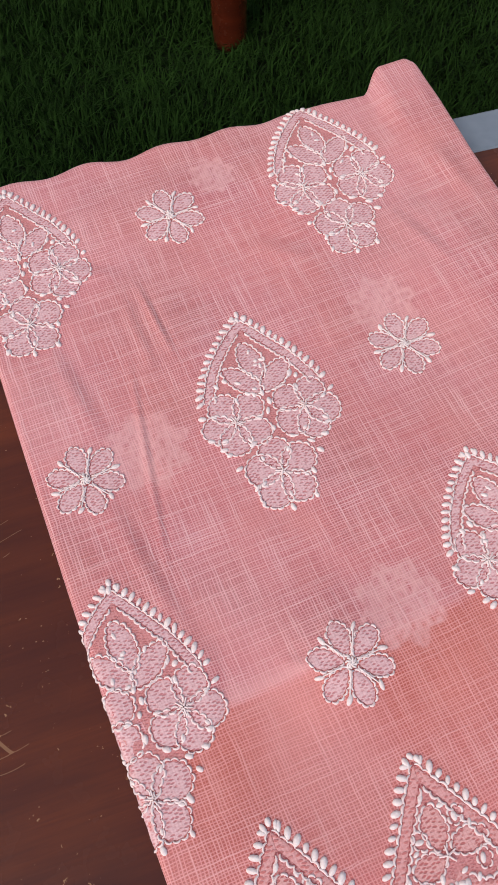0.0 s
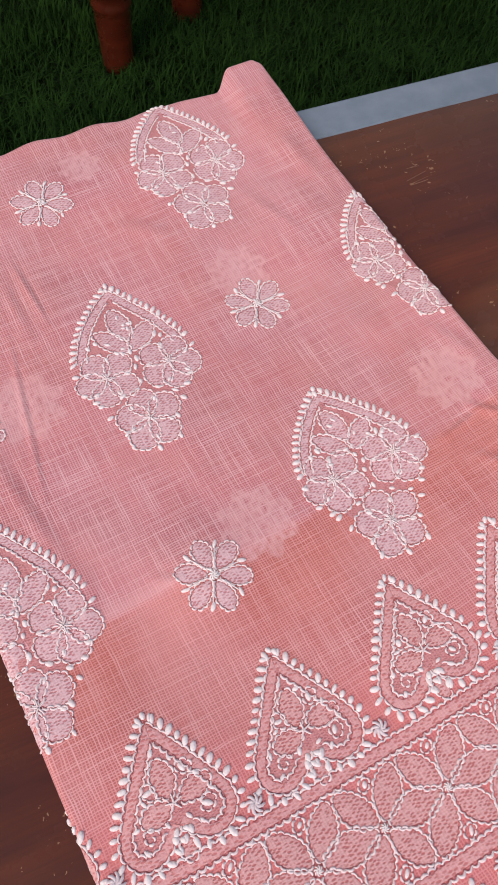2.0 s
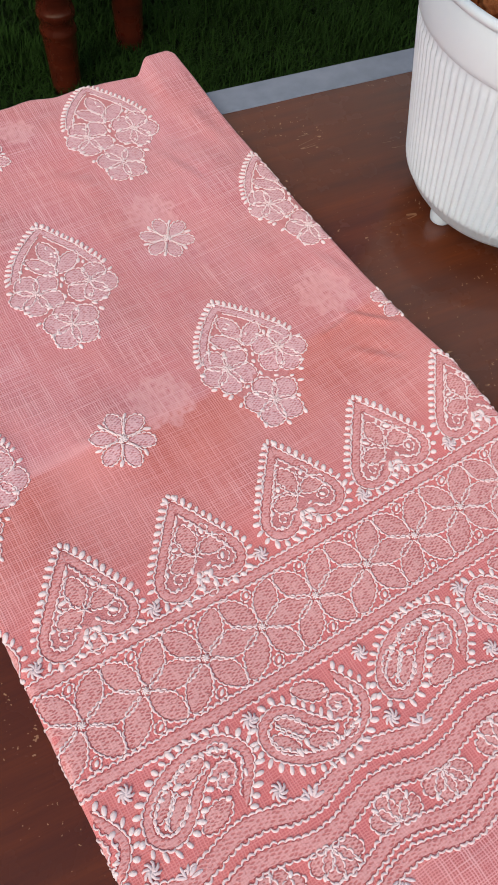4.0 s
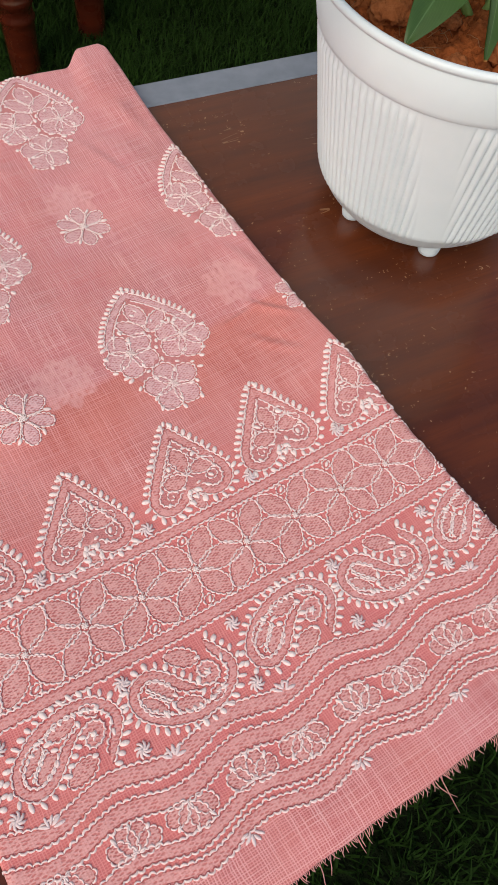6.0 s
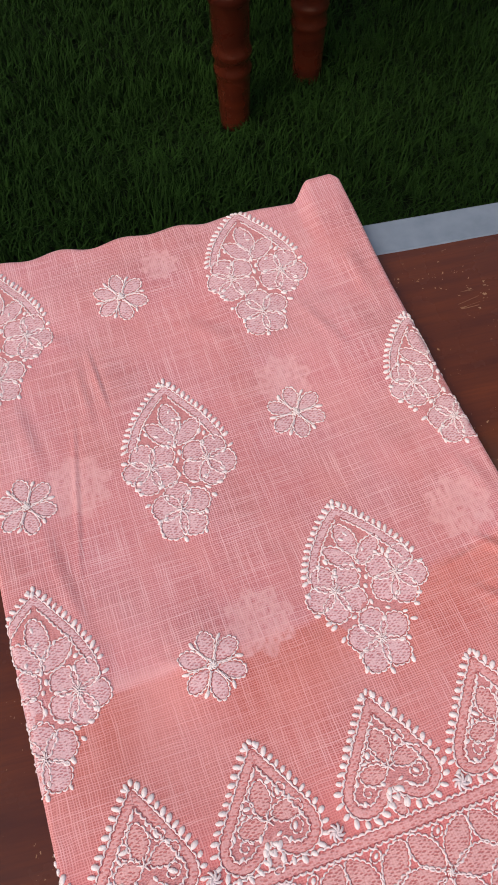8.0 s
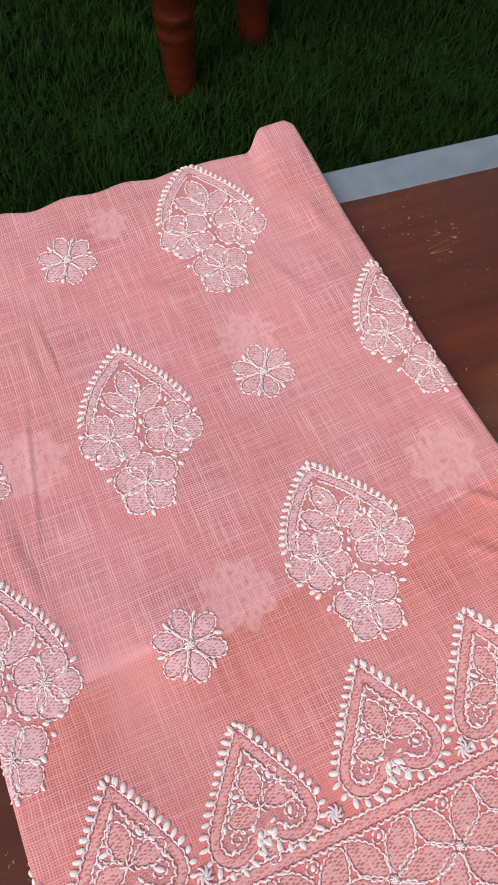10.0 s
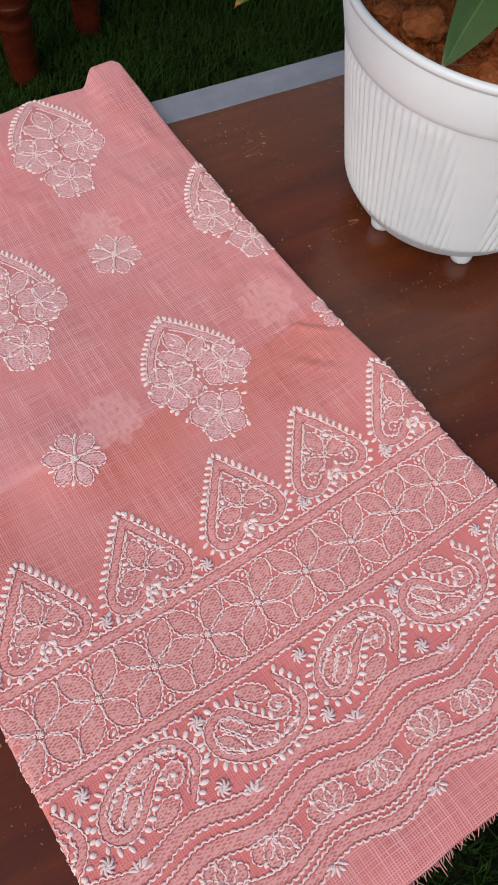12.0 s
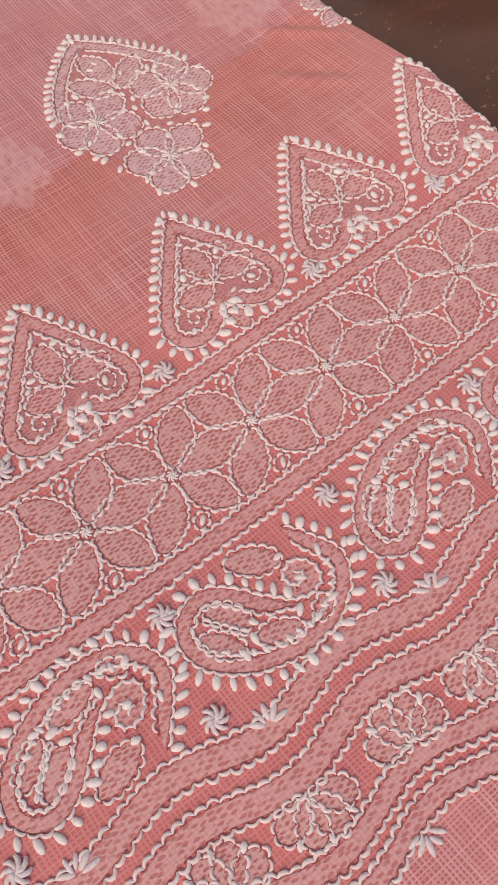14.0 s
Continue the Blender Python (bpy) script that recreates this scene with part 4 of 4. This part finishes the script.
def leaf_motif(x0, y0, turn, sx=1.0, sy=1.0, flowers=TALL_FLOWERS, long_petals=TALL_LONG):
    """A pointed spray: a double band over the top, three long petals, and three five-petalled flowers below."""
    at = placed(x0, y0, turn, sx, sy)
    left = smooth_path([at(*p) for p in ((0.2, 47.4), (-6.6, 42.0), (-14.0, 34.0), (-20.7, 24.6), (-25.6, 13.6), (-26.4, 9.4))])
    right = smooth_path([at(*p) for p in ((0.2, 47.4), (6.0, 41.2), (12.8, 33.4), (19.8, 24.8), (26.4, 14.2), (28.4, 9.6))])
    b = Build()
    for path, sg in ((left, 1.0), (right, -1.0)):
        inner = shifted(path, sg * 0.0034)
        strip_into(b, path, inner, 0) if sg < 0 else strip_into(b, inner, path, 0)
        scallops_into(b, path, False, 0.0031, 1, -sg, 0.34)
        scallops_into(b, inner[6:], False, 0.0030, 1, sg)
        knots_along(b, path[2:], 0.0036, -sg * 0.0028, slot=2, length=0.0021, width=0.00112)
    low = [at(*p) for p in ((29.6, -6.0), (25.4, -12.0), (14.0, -18.0), (11.4, -33.0), (7.6, -42.0), (-2.4, -45.4), (-11.6, -42.0), (-14.0, -32.0), (-18.6, -19.0), (-28.6, -6.0))]
    fill_into(b, resample(right + low + left[::-1], 0.004, True), 3, 0.00012, (0.2, 0.4, 0.6, 0.75, 0.88, 0.96))
    for p in ((0.2, 51.0), (-2.6, 49.4), (2.8, 48.6), (-0.4, 48.2)):
        knot_into(b, *at(*p), radians(90 + turn), slot=2)
    for x, y in LEAF_KNOTS:
        knot_into(b, *at(x, y), math.atan2(y + 12, x) + radians(turn), slot=2)
    rng = random.Random(int(1e5 * (x0 + 1)))
    for (cx, cy), petals in flowers:
        for px, py in petals:
            a = math.atan2(py - cy, px - cx)
            line = [surf(*at(cx + q * math.cos(a), cy + q * math.sin(a)), 0.0007) for q in (0.3, 1.8, 3.6)]
            if not over_edge(*at(cx, cy)):
                tube_into(b, line, [0.00045, 0.0004, 0.0003], 5, 1, False)
            a += 0.62
            knot_into(b, *at(cx + 10.6 * math.cos(a), cy + 10.6 * math.sin(a)), a + radians(turn) + rng.uniform(-0.5, 0.5), 0.0015, 0.00085, 2)
    for q in range(13):
        x, y = rng.uniform(-17, 18), rng.uniform(6, 32)
        if abs(x) < 21 - 0.5 * y:
            knot_into(b, *at(x, y), rng.uniform(0, 3.1), 0.0014, 0.0008, 2)
    ob = part("leaf_motif", b, [M_FILL_PALE, M_STITCH, M_KNOT, M_INNER], cloth, "pointed leaf spray in pale pink thread")
    for x, y, a, w, r in long_petals:
        petal(ob, petal_shape(*at(x, y), a * 0.001 * sy, w * 0.001 * sx, radians(r + turn), "leaf"), 0.0030, M_FILL_PALE)
    for (cx, cy), petals in flowers:
        for px, py in petals:
            far, way = math.dist((px, py), (cx, cy)), math.atan2(py - cy, px - cx)
            half = (far + 5.6 - 1.6) / 2 * rng.uniform(0.95, 1.05)
            mid = far + 5.6 - half
            petal(ob, petal_shape(*at(cx + mid * math.cos(way), cy + mid * math.sin(way)), half * 0.001 * sx, rng.uniform(6.0, 6.8) * 0.001 * sy, way + radians(turn), "bud", 24), 0.0031, M_FILL_PALE)
    return ob


for spec in ((0.0040, 0.1195, -2.0, 1.0, 1.06), (0.0795, 0.2410, 0.0, 1.0, 1.06), (0.0873, 0.0224, 4.0, 1.02, 0.985, LEAF_FLOWERS, LEAF_LONG), (-0.0862, 0.0078, -1.0, 1.0, 1.06), (-0.0900, 0.2305, -1.0, 1.0, 1.05), (0.1685, 0.1355, 5.0, 0.95, 0.98, LEAF_FLOWERS, LEAF_LONG)):
    leaf_motif(*spec)


def star_into(b, x, y, size=0.0040, slot=0):
    """A tight pinwheel of straight stitches."""
    for k in range(8):
        a = 2 * math.pi * k / 8 + 0.2
        p = [(x + size * t * math.cos(a + 1.1 * t), y + size * t * math.sin(a + 1.1 * t)) for t in (0.0, 0.4, 0.75, 1.0)]
        if not over_edge(*p[-1]):
            tube_into(b, [surf(*q, 0.0011 - 0.0004 * i / 3) for i, q in enumerate(p)], [0.0009 * size / 0.0044, 0.0009 * size / 0.0044, 0.0008 * size / 0.0044, 0.0005 * size / 0.0044], 5, slot)


def flower_motif(x0, y0, turn, petals, size=0.94):
    """A small open flower with a bud stitch between the petals."""
    at = placed(x0, y0, turn, size, size)
    b = Build()
    for k in range(petals):
        a = 2 * math.pi * (k + 0.5) / petals
        r = 15.2 if petals == 6 else 16.2
        knot_into(b, *at(r * math.cos(a), r * math.sin(a)), a + radians(turn) - 0.3, 0.0021, 0.0010, 0)
        stem = [surf(*at(q * math.cos(a), q * math.sin(a)), 0.0007) for q in (4.5, 8.0, 11.0, r - 1.5)]
        if not over_edge(*at(8 * math.cos(a), 8 * math.sin(a))):
            tube_into(b, stem, [0.0003, 0.00034, 0.00034, 0.0003], 5, 0, False)
        knot_into(b, *at(2.2 * math.cos(2 * a), 2.2 * math.sin(2 * a)), a + 1.2, 0.0018, 0.0006, 0)
    star_into(b, *at(0.0, 0.0), 0.0027 * size)
    ob = part("flower_motif", b, [M_KNOT], cloth, "small open flower in pale pink thread")
    for k in range(petals):
        a = 2 * math.pi * k / petals
        mid, half, w = (10.8, 7.6, 4.1) if petals == 6 else (10.5, 6.6, 4.3)
        petal(ob, petal_shape(*at(mid * math.cos(a), mid * math.sin(a)), half * 0.001 * size, w * 0.001 * size, a + radians(turn), "drop"), 0.0026, M_FILL_PALE)
    return ob


for spec in ((-0.0088, 0.2418, 37, 6), (0.0800, 0.1345, 33, 6), (-0.0840, 0.1108, 40, 6), (0.0002, 0.0002, 37, 6), (0.1925, 0.0310, 37, 6)):
    flower_motif(*spec)


def star_motif(x, v):
    b = Build()
    star_into(b, x, v + slope(x))
    if b.f:
        part("star_stitch", b, [M_WHITE], cloth, "small white pinwheel stitch")


HEART_HALF = ((0.0, -1.6), (-4.8, -8.0), (-10.8, -17.0), (-18.2, -28.5), (-23.0, -37.0), (-23.4, -44.4), (-18.8, -49.8), (-11.4, -50.9), (-4.6, -47.0), (0.0, -42.0))


def heart_motif(x0, v0):
    """A spade-shaped heart: banded outline, grain stitches round it, a flower with rings and a curl inside."""
    at = placed(x0, v0, 0.0, 1.0, 1.0, True)
    rng = random.Random(int(1e5 * (x0 + 1)))
    b = Build()
    half = smooth_path(list(HEART_HALF))
    for sg in (1, -1):
        path = [at(sg * x, y) for x, y in half]
        inner = [at(sg * min(x, -0.1), y) for x, y in shifted(half, 3.5)]
        strip_into(b, inner, path, 0) if sg > 0 else strip_into(b, path, inner, 0)
        scallops_into(b, path, False, 0.0036, 1, -sg * 1.0, 0.36, 0.00050)
        scallops_into(b, inner[7:-5], False, 0.0033, 1, sg * 1.0, 0.46, 0.00048)
        knots_along(b, path[2:], 0.0041, -sg * 0.0031, slot=2, length=0.0021, width=0.00125)
    ring = [at(x * 0.84, -26.0 + (y + 26.0) * 0.90) for x, y in half] + [at(-x * 0.84, -26.0 + (y + 26.0) * 0.90) for x, y in half[-2:0:-1]]
    fill_into(b, resample(ring, 0.003, True), 3, 0.00012, (0.2, 0.4, 0.6, 0.75, 0.88, 1.0))
    curl = [at(-12.0 + 3.2 * math.cos(q) * (1 - q / 9), -41.4 + 3.2 * math.sin(q) * (1 - q / 9)) for q in np.linspace(0, 7.5, 22)]
    scallops_into(b, curl, False, 0.0024, 1, -1.0)
    for rx, ry in ((8.6, -23.0), (13.4, -39.6), (-7.4, -26.0)):
        scallops_into(b, petal_shape(*at(rx, ry), 0.0030, 0.0022, rng.uniform(0, 3), "round", 14), True, 0.0025, 1)
        knot_into(b, *at(rx - 0.6, ry), rng.uniform(0, 3), 0.0021, 0.0012, 2)
    for a in (0.3, 1.6, 2.9, 4.0, 5.4):
        tube_into(b, [surf(*at(0.6 + q * math.cos(a), -33.8 + q * math.sin(a)), 0.0008) for q in (0.2, 1.8, 3.6)], [0.0005, 0.00042, 0.0003], 5, 1, False)
    for x, y in ((-10.6, -29.0), (-4.4, -40.0), (4.6, -40.4), (16.6, -35.6), (9.0, -44.4), (-16.4, -36.4), (-2.0, -13.0), (4.4, -17.6), (12.6, -27.4), (-15.0, -45.4)):
        knot_into(b, *at(x, y), rng.uniform(0, 3), 0.0016, 0.0009, 2)
    for x, y in ((0.0, 1.8), (-2.4, 0.2), (2.4, 0.0), (3.6, -45.0), (-3.4, -46.0), (-2.6, -50.2), (4.0, -50.4)):
        knot_into(b, *at(x, y), 1.57 + rng.uniform(-0.4, 0.4), 0.0020, 0.0012, 2)
    ob = part("heart_motif", b, [M_BAND, M_STITCH, M_KNOT, M_INNER], cloth, "heart-shaped motif edged with pale grain stitches")
    for x, y, a, w, r in ((-0.8, -23.6, 7.8, 4.4, 90), (10.4, -32.0, 7.4, 3.9, 12), (-7.6, -35.0, 6.6, 4.0, 190), (0.6, -51.0, 4.4, 3.0, 92)):
        petal(ob, petal_shape(*at(x, y), a * 0.001, w * 0.001, radians(r + rng.uniform(-6, 6)), "leaf"), 0.0030)
    return ob


for x, v in ((-0.1085, -0.0412), (-0.0495, -0.0416), (0.0097, -0.0418), (0.0718, -0.0388), (0.1290, -0.0392), (0.1875, -0.0395)):
    heart_motif(x, v)
for x in (-0.0790, -0.0195, 0.0402, 0.1035, 0.1625):
    star_motif(x, -0.0905)


def long_row(upper, lower, name, label, pitch=0.0034):
    """A padded band along the hem between two lines, edged with looped stitches."""
    xs = np.linspace(edge_l(-0.1) - 0.004, edge_r(-0.17) + 0.006, 160).tolist()
    up = [(x, upper(x) + slope(x)) for x in xs]
    lo = [(x, lower(x) + slope(x)) for x in xs]
    b = Build()
    strip_into(b, lo, up, 0)
    scallops_into(b, up, False, pitch, 1, 1.0, 0.48, 0.00054)
    scallops_into(b, lo, False, pitch, 1, -1.0, 0.48, 0.00054)
    return part(name, b, [M_BAND, M_STITCH], cloth, label)


long_row(lambda x: -0.0962, lambda x: -0.1004, "border_band", "straight stitched band")
long_row(lambda x: -0.1450, lambda x: -0.1496, "border_band", "straight stitched band")

# lattice of six-petalled flowers between the two straight bands
lattice_ob = new("lattice_border")
lattice_ob.parent = cloth
lattice_ob["label"] = "border of interlaced six-petalled flowers"
for k in range(-3, 8):
    x, v = -0.0060 + 0.0307 * k, -0.1227
    lattice = Build()
    star_into(lattice, x, v + slope(x), 0.0020, 0)
    for dx, dv in ((-0.0006, 0.0172), (0.0002, -0.0174)):
        u = x + dx
        pts = petal_shape(u, v + dv + slope(u), 0.0026, 0.0018, 0.8, "round", 12)
        if not over_edge(u, v + dv + slope(u)):
            scallops_into(lattice, pts, True, 0.0022, 1)
            knot_into(lattice, u + 0.0004, v + dv + slope(u), 0.9, 0.0017, 0.001, 0)
    if lattice.f:
        part("centre_stitch", lattice, [M_KNOT, M_STITCH], lattice_ob)


def lattice_petal(x1, v1, x2, v2, w):
    p, q = (x1, v1 + slope(x1)), (x2, v2 + slope(x2))
    d = math.dist(p, q)
    petal(lattice_ob, petal_shape((p[0] + q[0]) / 2, (p[1] + q[1]) / 2, d / 2 - 0.0028, w, math.atan2(q[1] - p[1], q[0] - p[0]), "leaf"), 0.0027)


for k in range(-3, 8):
    x, v = -0.0060 + 0.0307 * k, -0.1227
    lattice_petal(x, v, x + 0.0307, v, 0.0055)
    lattice_petal(x, v, x + 0.0146, v + 0.0216, 0.0053)
    lattice_petal(x, v, x - 0.0161, v + 0.0216, 0.0053)
    lattice_petal(x, v, x - 0.0161, v - 0.0216, 0.0053)
    lattice_petal(x, v, x + 0.0146, v - 0.0216, 0.0053)

PAISLEY = ((42.7, -14.5), (49.0, -6.4), (52.7, 1.3), (50.7, 8.8), (44.2, 14.4), (35.7, 17.3), (25.7, 16.9), (14.7, 13.8), (6.2, 8.0), (1.0, 1.6), (0.0, -5.8), (3.7, -11.4),
           (10.7, -13.8), (17.9, -10.6), (24.0, -4.3), (29.5, 2.0), (34.0, 5.6), (39.0, 7.2), (43.9, 5.8), (45.6, 0.6), (42.4, -4.6), (36.9, -6.4), (33.2, -3.0), (34.8, 1.8), (39.4, 2.4), (41.2, -0.8), (38.2, -2.8))


def paisley_motif(x0, flip):
    """A curled drop: banded outline that ends in a spiral, grain stitches outside, petals within."""
    sg = -1.0 if flip else 1.0
    base = placed(x0, -0.1715, 0.0, 1.0, 1.0, True)
    rng = random.Random(int(1e5 * (x0 + 1)))

    def at(x, y):
        return base(x, sg * y)
    local = smooth_path(list(PAISLEY))
    cut = 16 * 8
    one = shifted(local[:cut + 1], 1.0)
    inset = []
    for i, (p, q) in enumerate(zip(local, one)):
        wide = 3.4 * ease(i / 9 + 0.25) * ease((cut - i) / 14)
        inset.append((p[0] + (q[0] - p[0]) * wide, p[1] + (q[1] - p[1]) * wide))
    path, outer, inner = [at(*p) for p in local], [at(*p) for p in local[:cut + 1]], [at(*p) for p in inset]
    b = Build()
    strip_into(b, inner, outer, 0) if sg > 0 else strip_into(b, outer, inner, 0)
    spiral = [(39.0 + 6.0 * math.cos(0.3 * k), 0.6 + 6.2 * math.sin(0.3 * k)) for k in range(21)]
    fill_into(b, [at(*p) for p in spiral], 0)
    scallops_into(b, path, False, 0.0034, 1, -sg, 0.36, 0.00050)
    scallops_into(b, inner[3:], False, 0.0032, 1, sg, 0.46, 0.00048)
    knots_along(b, path[:15 * 8 + 4], 0.0043, -sg * 0.0031, slot=2, length=0.0021, width=0.00125)
    knots_along(b, inner[2 * 8:8 * 8], 0.0036, sg * 0.0015, slot=2, length=0.0014, width=0.0008)
    scallops_into(b, shifted(inner[8 * 8:14 * 8], sg * 0.0018), False, 0.0030, 1, -sg)
    vein = smooth_path([at(*p) for p in ((8.0, -6.4), (12.6, -1.0), (17.6, 4.2))])
    scallops_into(b, vein, False, 0.0026, 2, 1.0)
    scallops_into(b, shifted(vein, 0.0008), False, 0.0026, 2, -1.0)
    for p in ((38.8, 0.4), (20.5, 2.4), (37.0, 12.2), (33.6, 7.6), (18.4, 6.2), (14.0, 8.6), (47.6, -3.0), (43.6, 10.4), (36.6, -8.6)):
        knot_into(b, *at(*p), rng.uniform(0, 3), 0.0019, 0.0011, 2)
    ob = part("paisley_motif", b, [M_BAND, M_STITCH, M_KNOT], cloth, "curled paisley edged with pale grain stitches")
    for x, y, a, w, r in ((10.0, 2.8, 7.2, 3.0, 48), (15.4, -3.0, 7.4, 3.2, 46), (25.6, 9.2, 7.6, 3.1, 16), (29.6, -12.0, 8.6, 3.9, 26), (40.0, 11.0, 4.6, 2.0, -28)):
        petal(ob, petal_shape(*at(x, y), a * 0.001, w * 0.001, radians(sg * r), "leaf", 22), 0.0030, M_FILL)
    return ob


for k in (-1, 0, 1):
    paisley_motif(0.0623 + 0.1197 * k, False)
    paisley_motif(0.0016 + 0.1197 * k, True)
for k in range(-2, 4):
    star_motif(0.0004 + 0.0605 * k, -0.1570)
    star_motif(-0.0004 + 0.0600 * k, -0.1884)


def bud_motif(x, v, turn):
    """A fan of five grain stitches."""
    b = Build()
    for k in range(5):
        a = radians(turn - 70 + 35 * k)
        knot_into(b, x + 0.0036 * math.cos(a), v + slope(x) + 0.0036 * math.sin(a), a, 0.0024, 0.0009)
    if b.f:
        part("bud_stitch", b, [M_WHITE], cloth, "fan of pale grain stitches")


def wave(x):
    return 0.0029 * math.cos(2 * math.pi * (x - 0.0395) / 0.0590)


for top, low in ((-0.1934, -0.1997), (-0.2073, -0.2135), (-0.2286, -0.2332), (-0.2386, -0.2428)):
    long_row(lambda x, q=top: q + wave(x), lambda x, q=low: q + wave(x), "wavy_band", "wavy stitched band")
for k in range(-2, 4):
    bud_motif(0.0115 + 0.0590 * k, -0.1955 + wave(0.0115), 80)
    bud_motif(0.0310 + 0.0590 * k, -0.2438 + wave(0.031), -100)


def fan_motif(x, v, turn):
    """Half a flower: four petals spread from one point."""
    b = Build()
    y = v + slope(x)
    for k in range(3):
        a = radians(turn + 42 * (k - 1))
        knot_into(b, x + 0.0118 * math.cos(a), y + 0.0118 * math.sin(a), a, 0.0017, 0.0009)
    if over_edge(x, y):
        return
    ob = part("fan_motif", b, [M_KNOT], cloth, "half flower in pale pink thread")
    for k in range(4):
        a = radians(turn + 42 * (k - 1.5))
        petal(ob, petal_shape(x + 0.0070 * math.cos(a), y + 0.0070 * math.sin(a), 0.0060, 0.0037, a, "bud", 22), 0.0030)


for k in range(-2, 4):
    fan_motif(0.0105 + 0.0590 * k, -0.2146 + wave(0.0113), -90)
    fan_motif(0.0415 + 0.0590 * k, -0.2282 + wave(0.0415), 90)
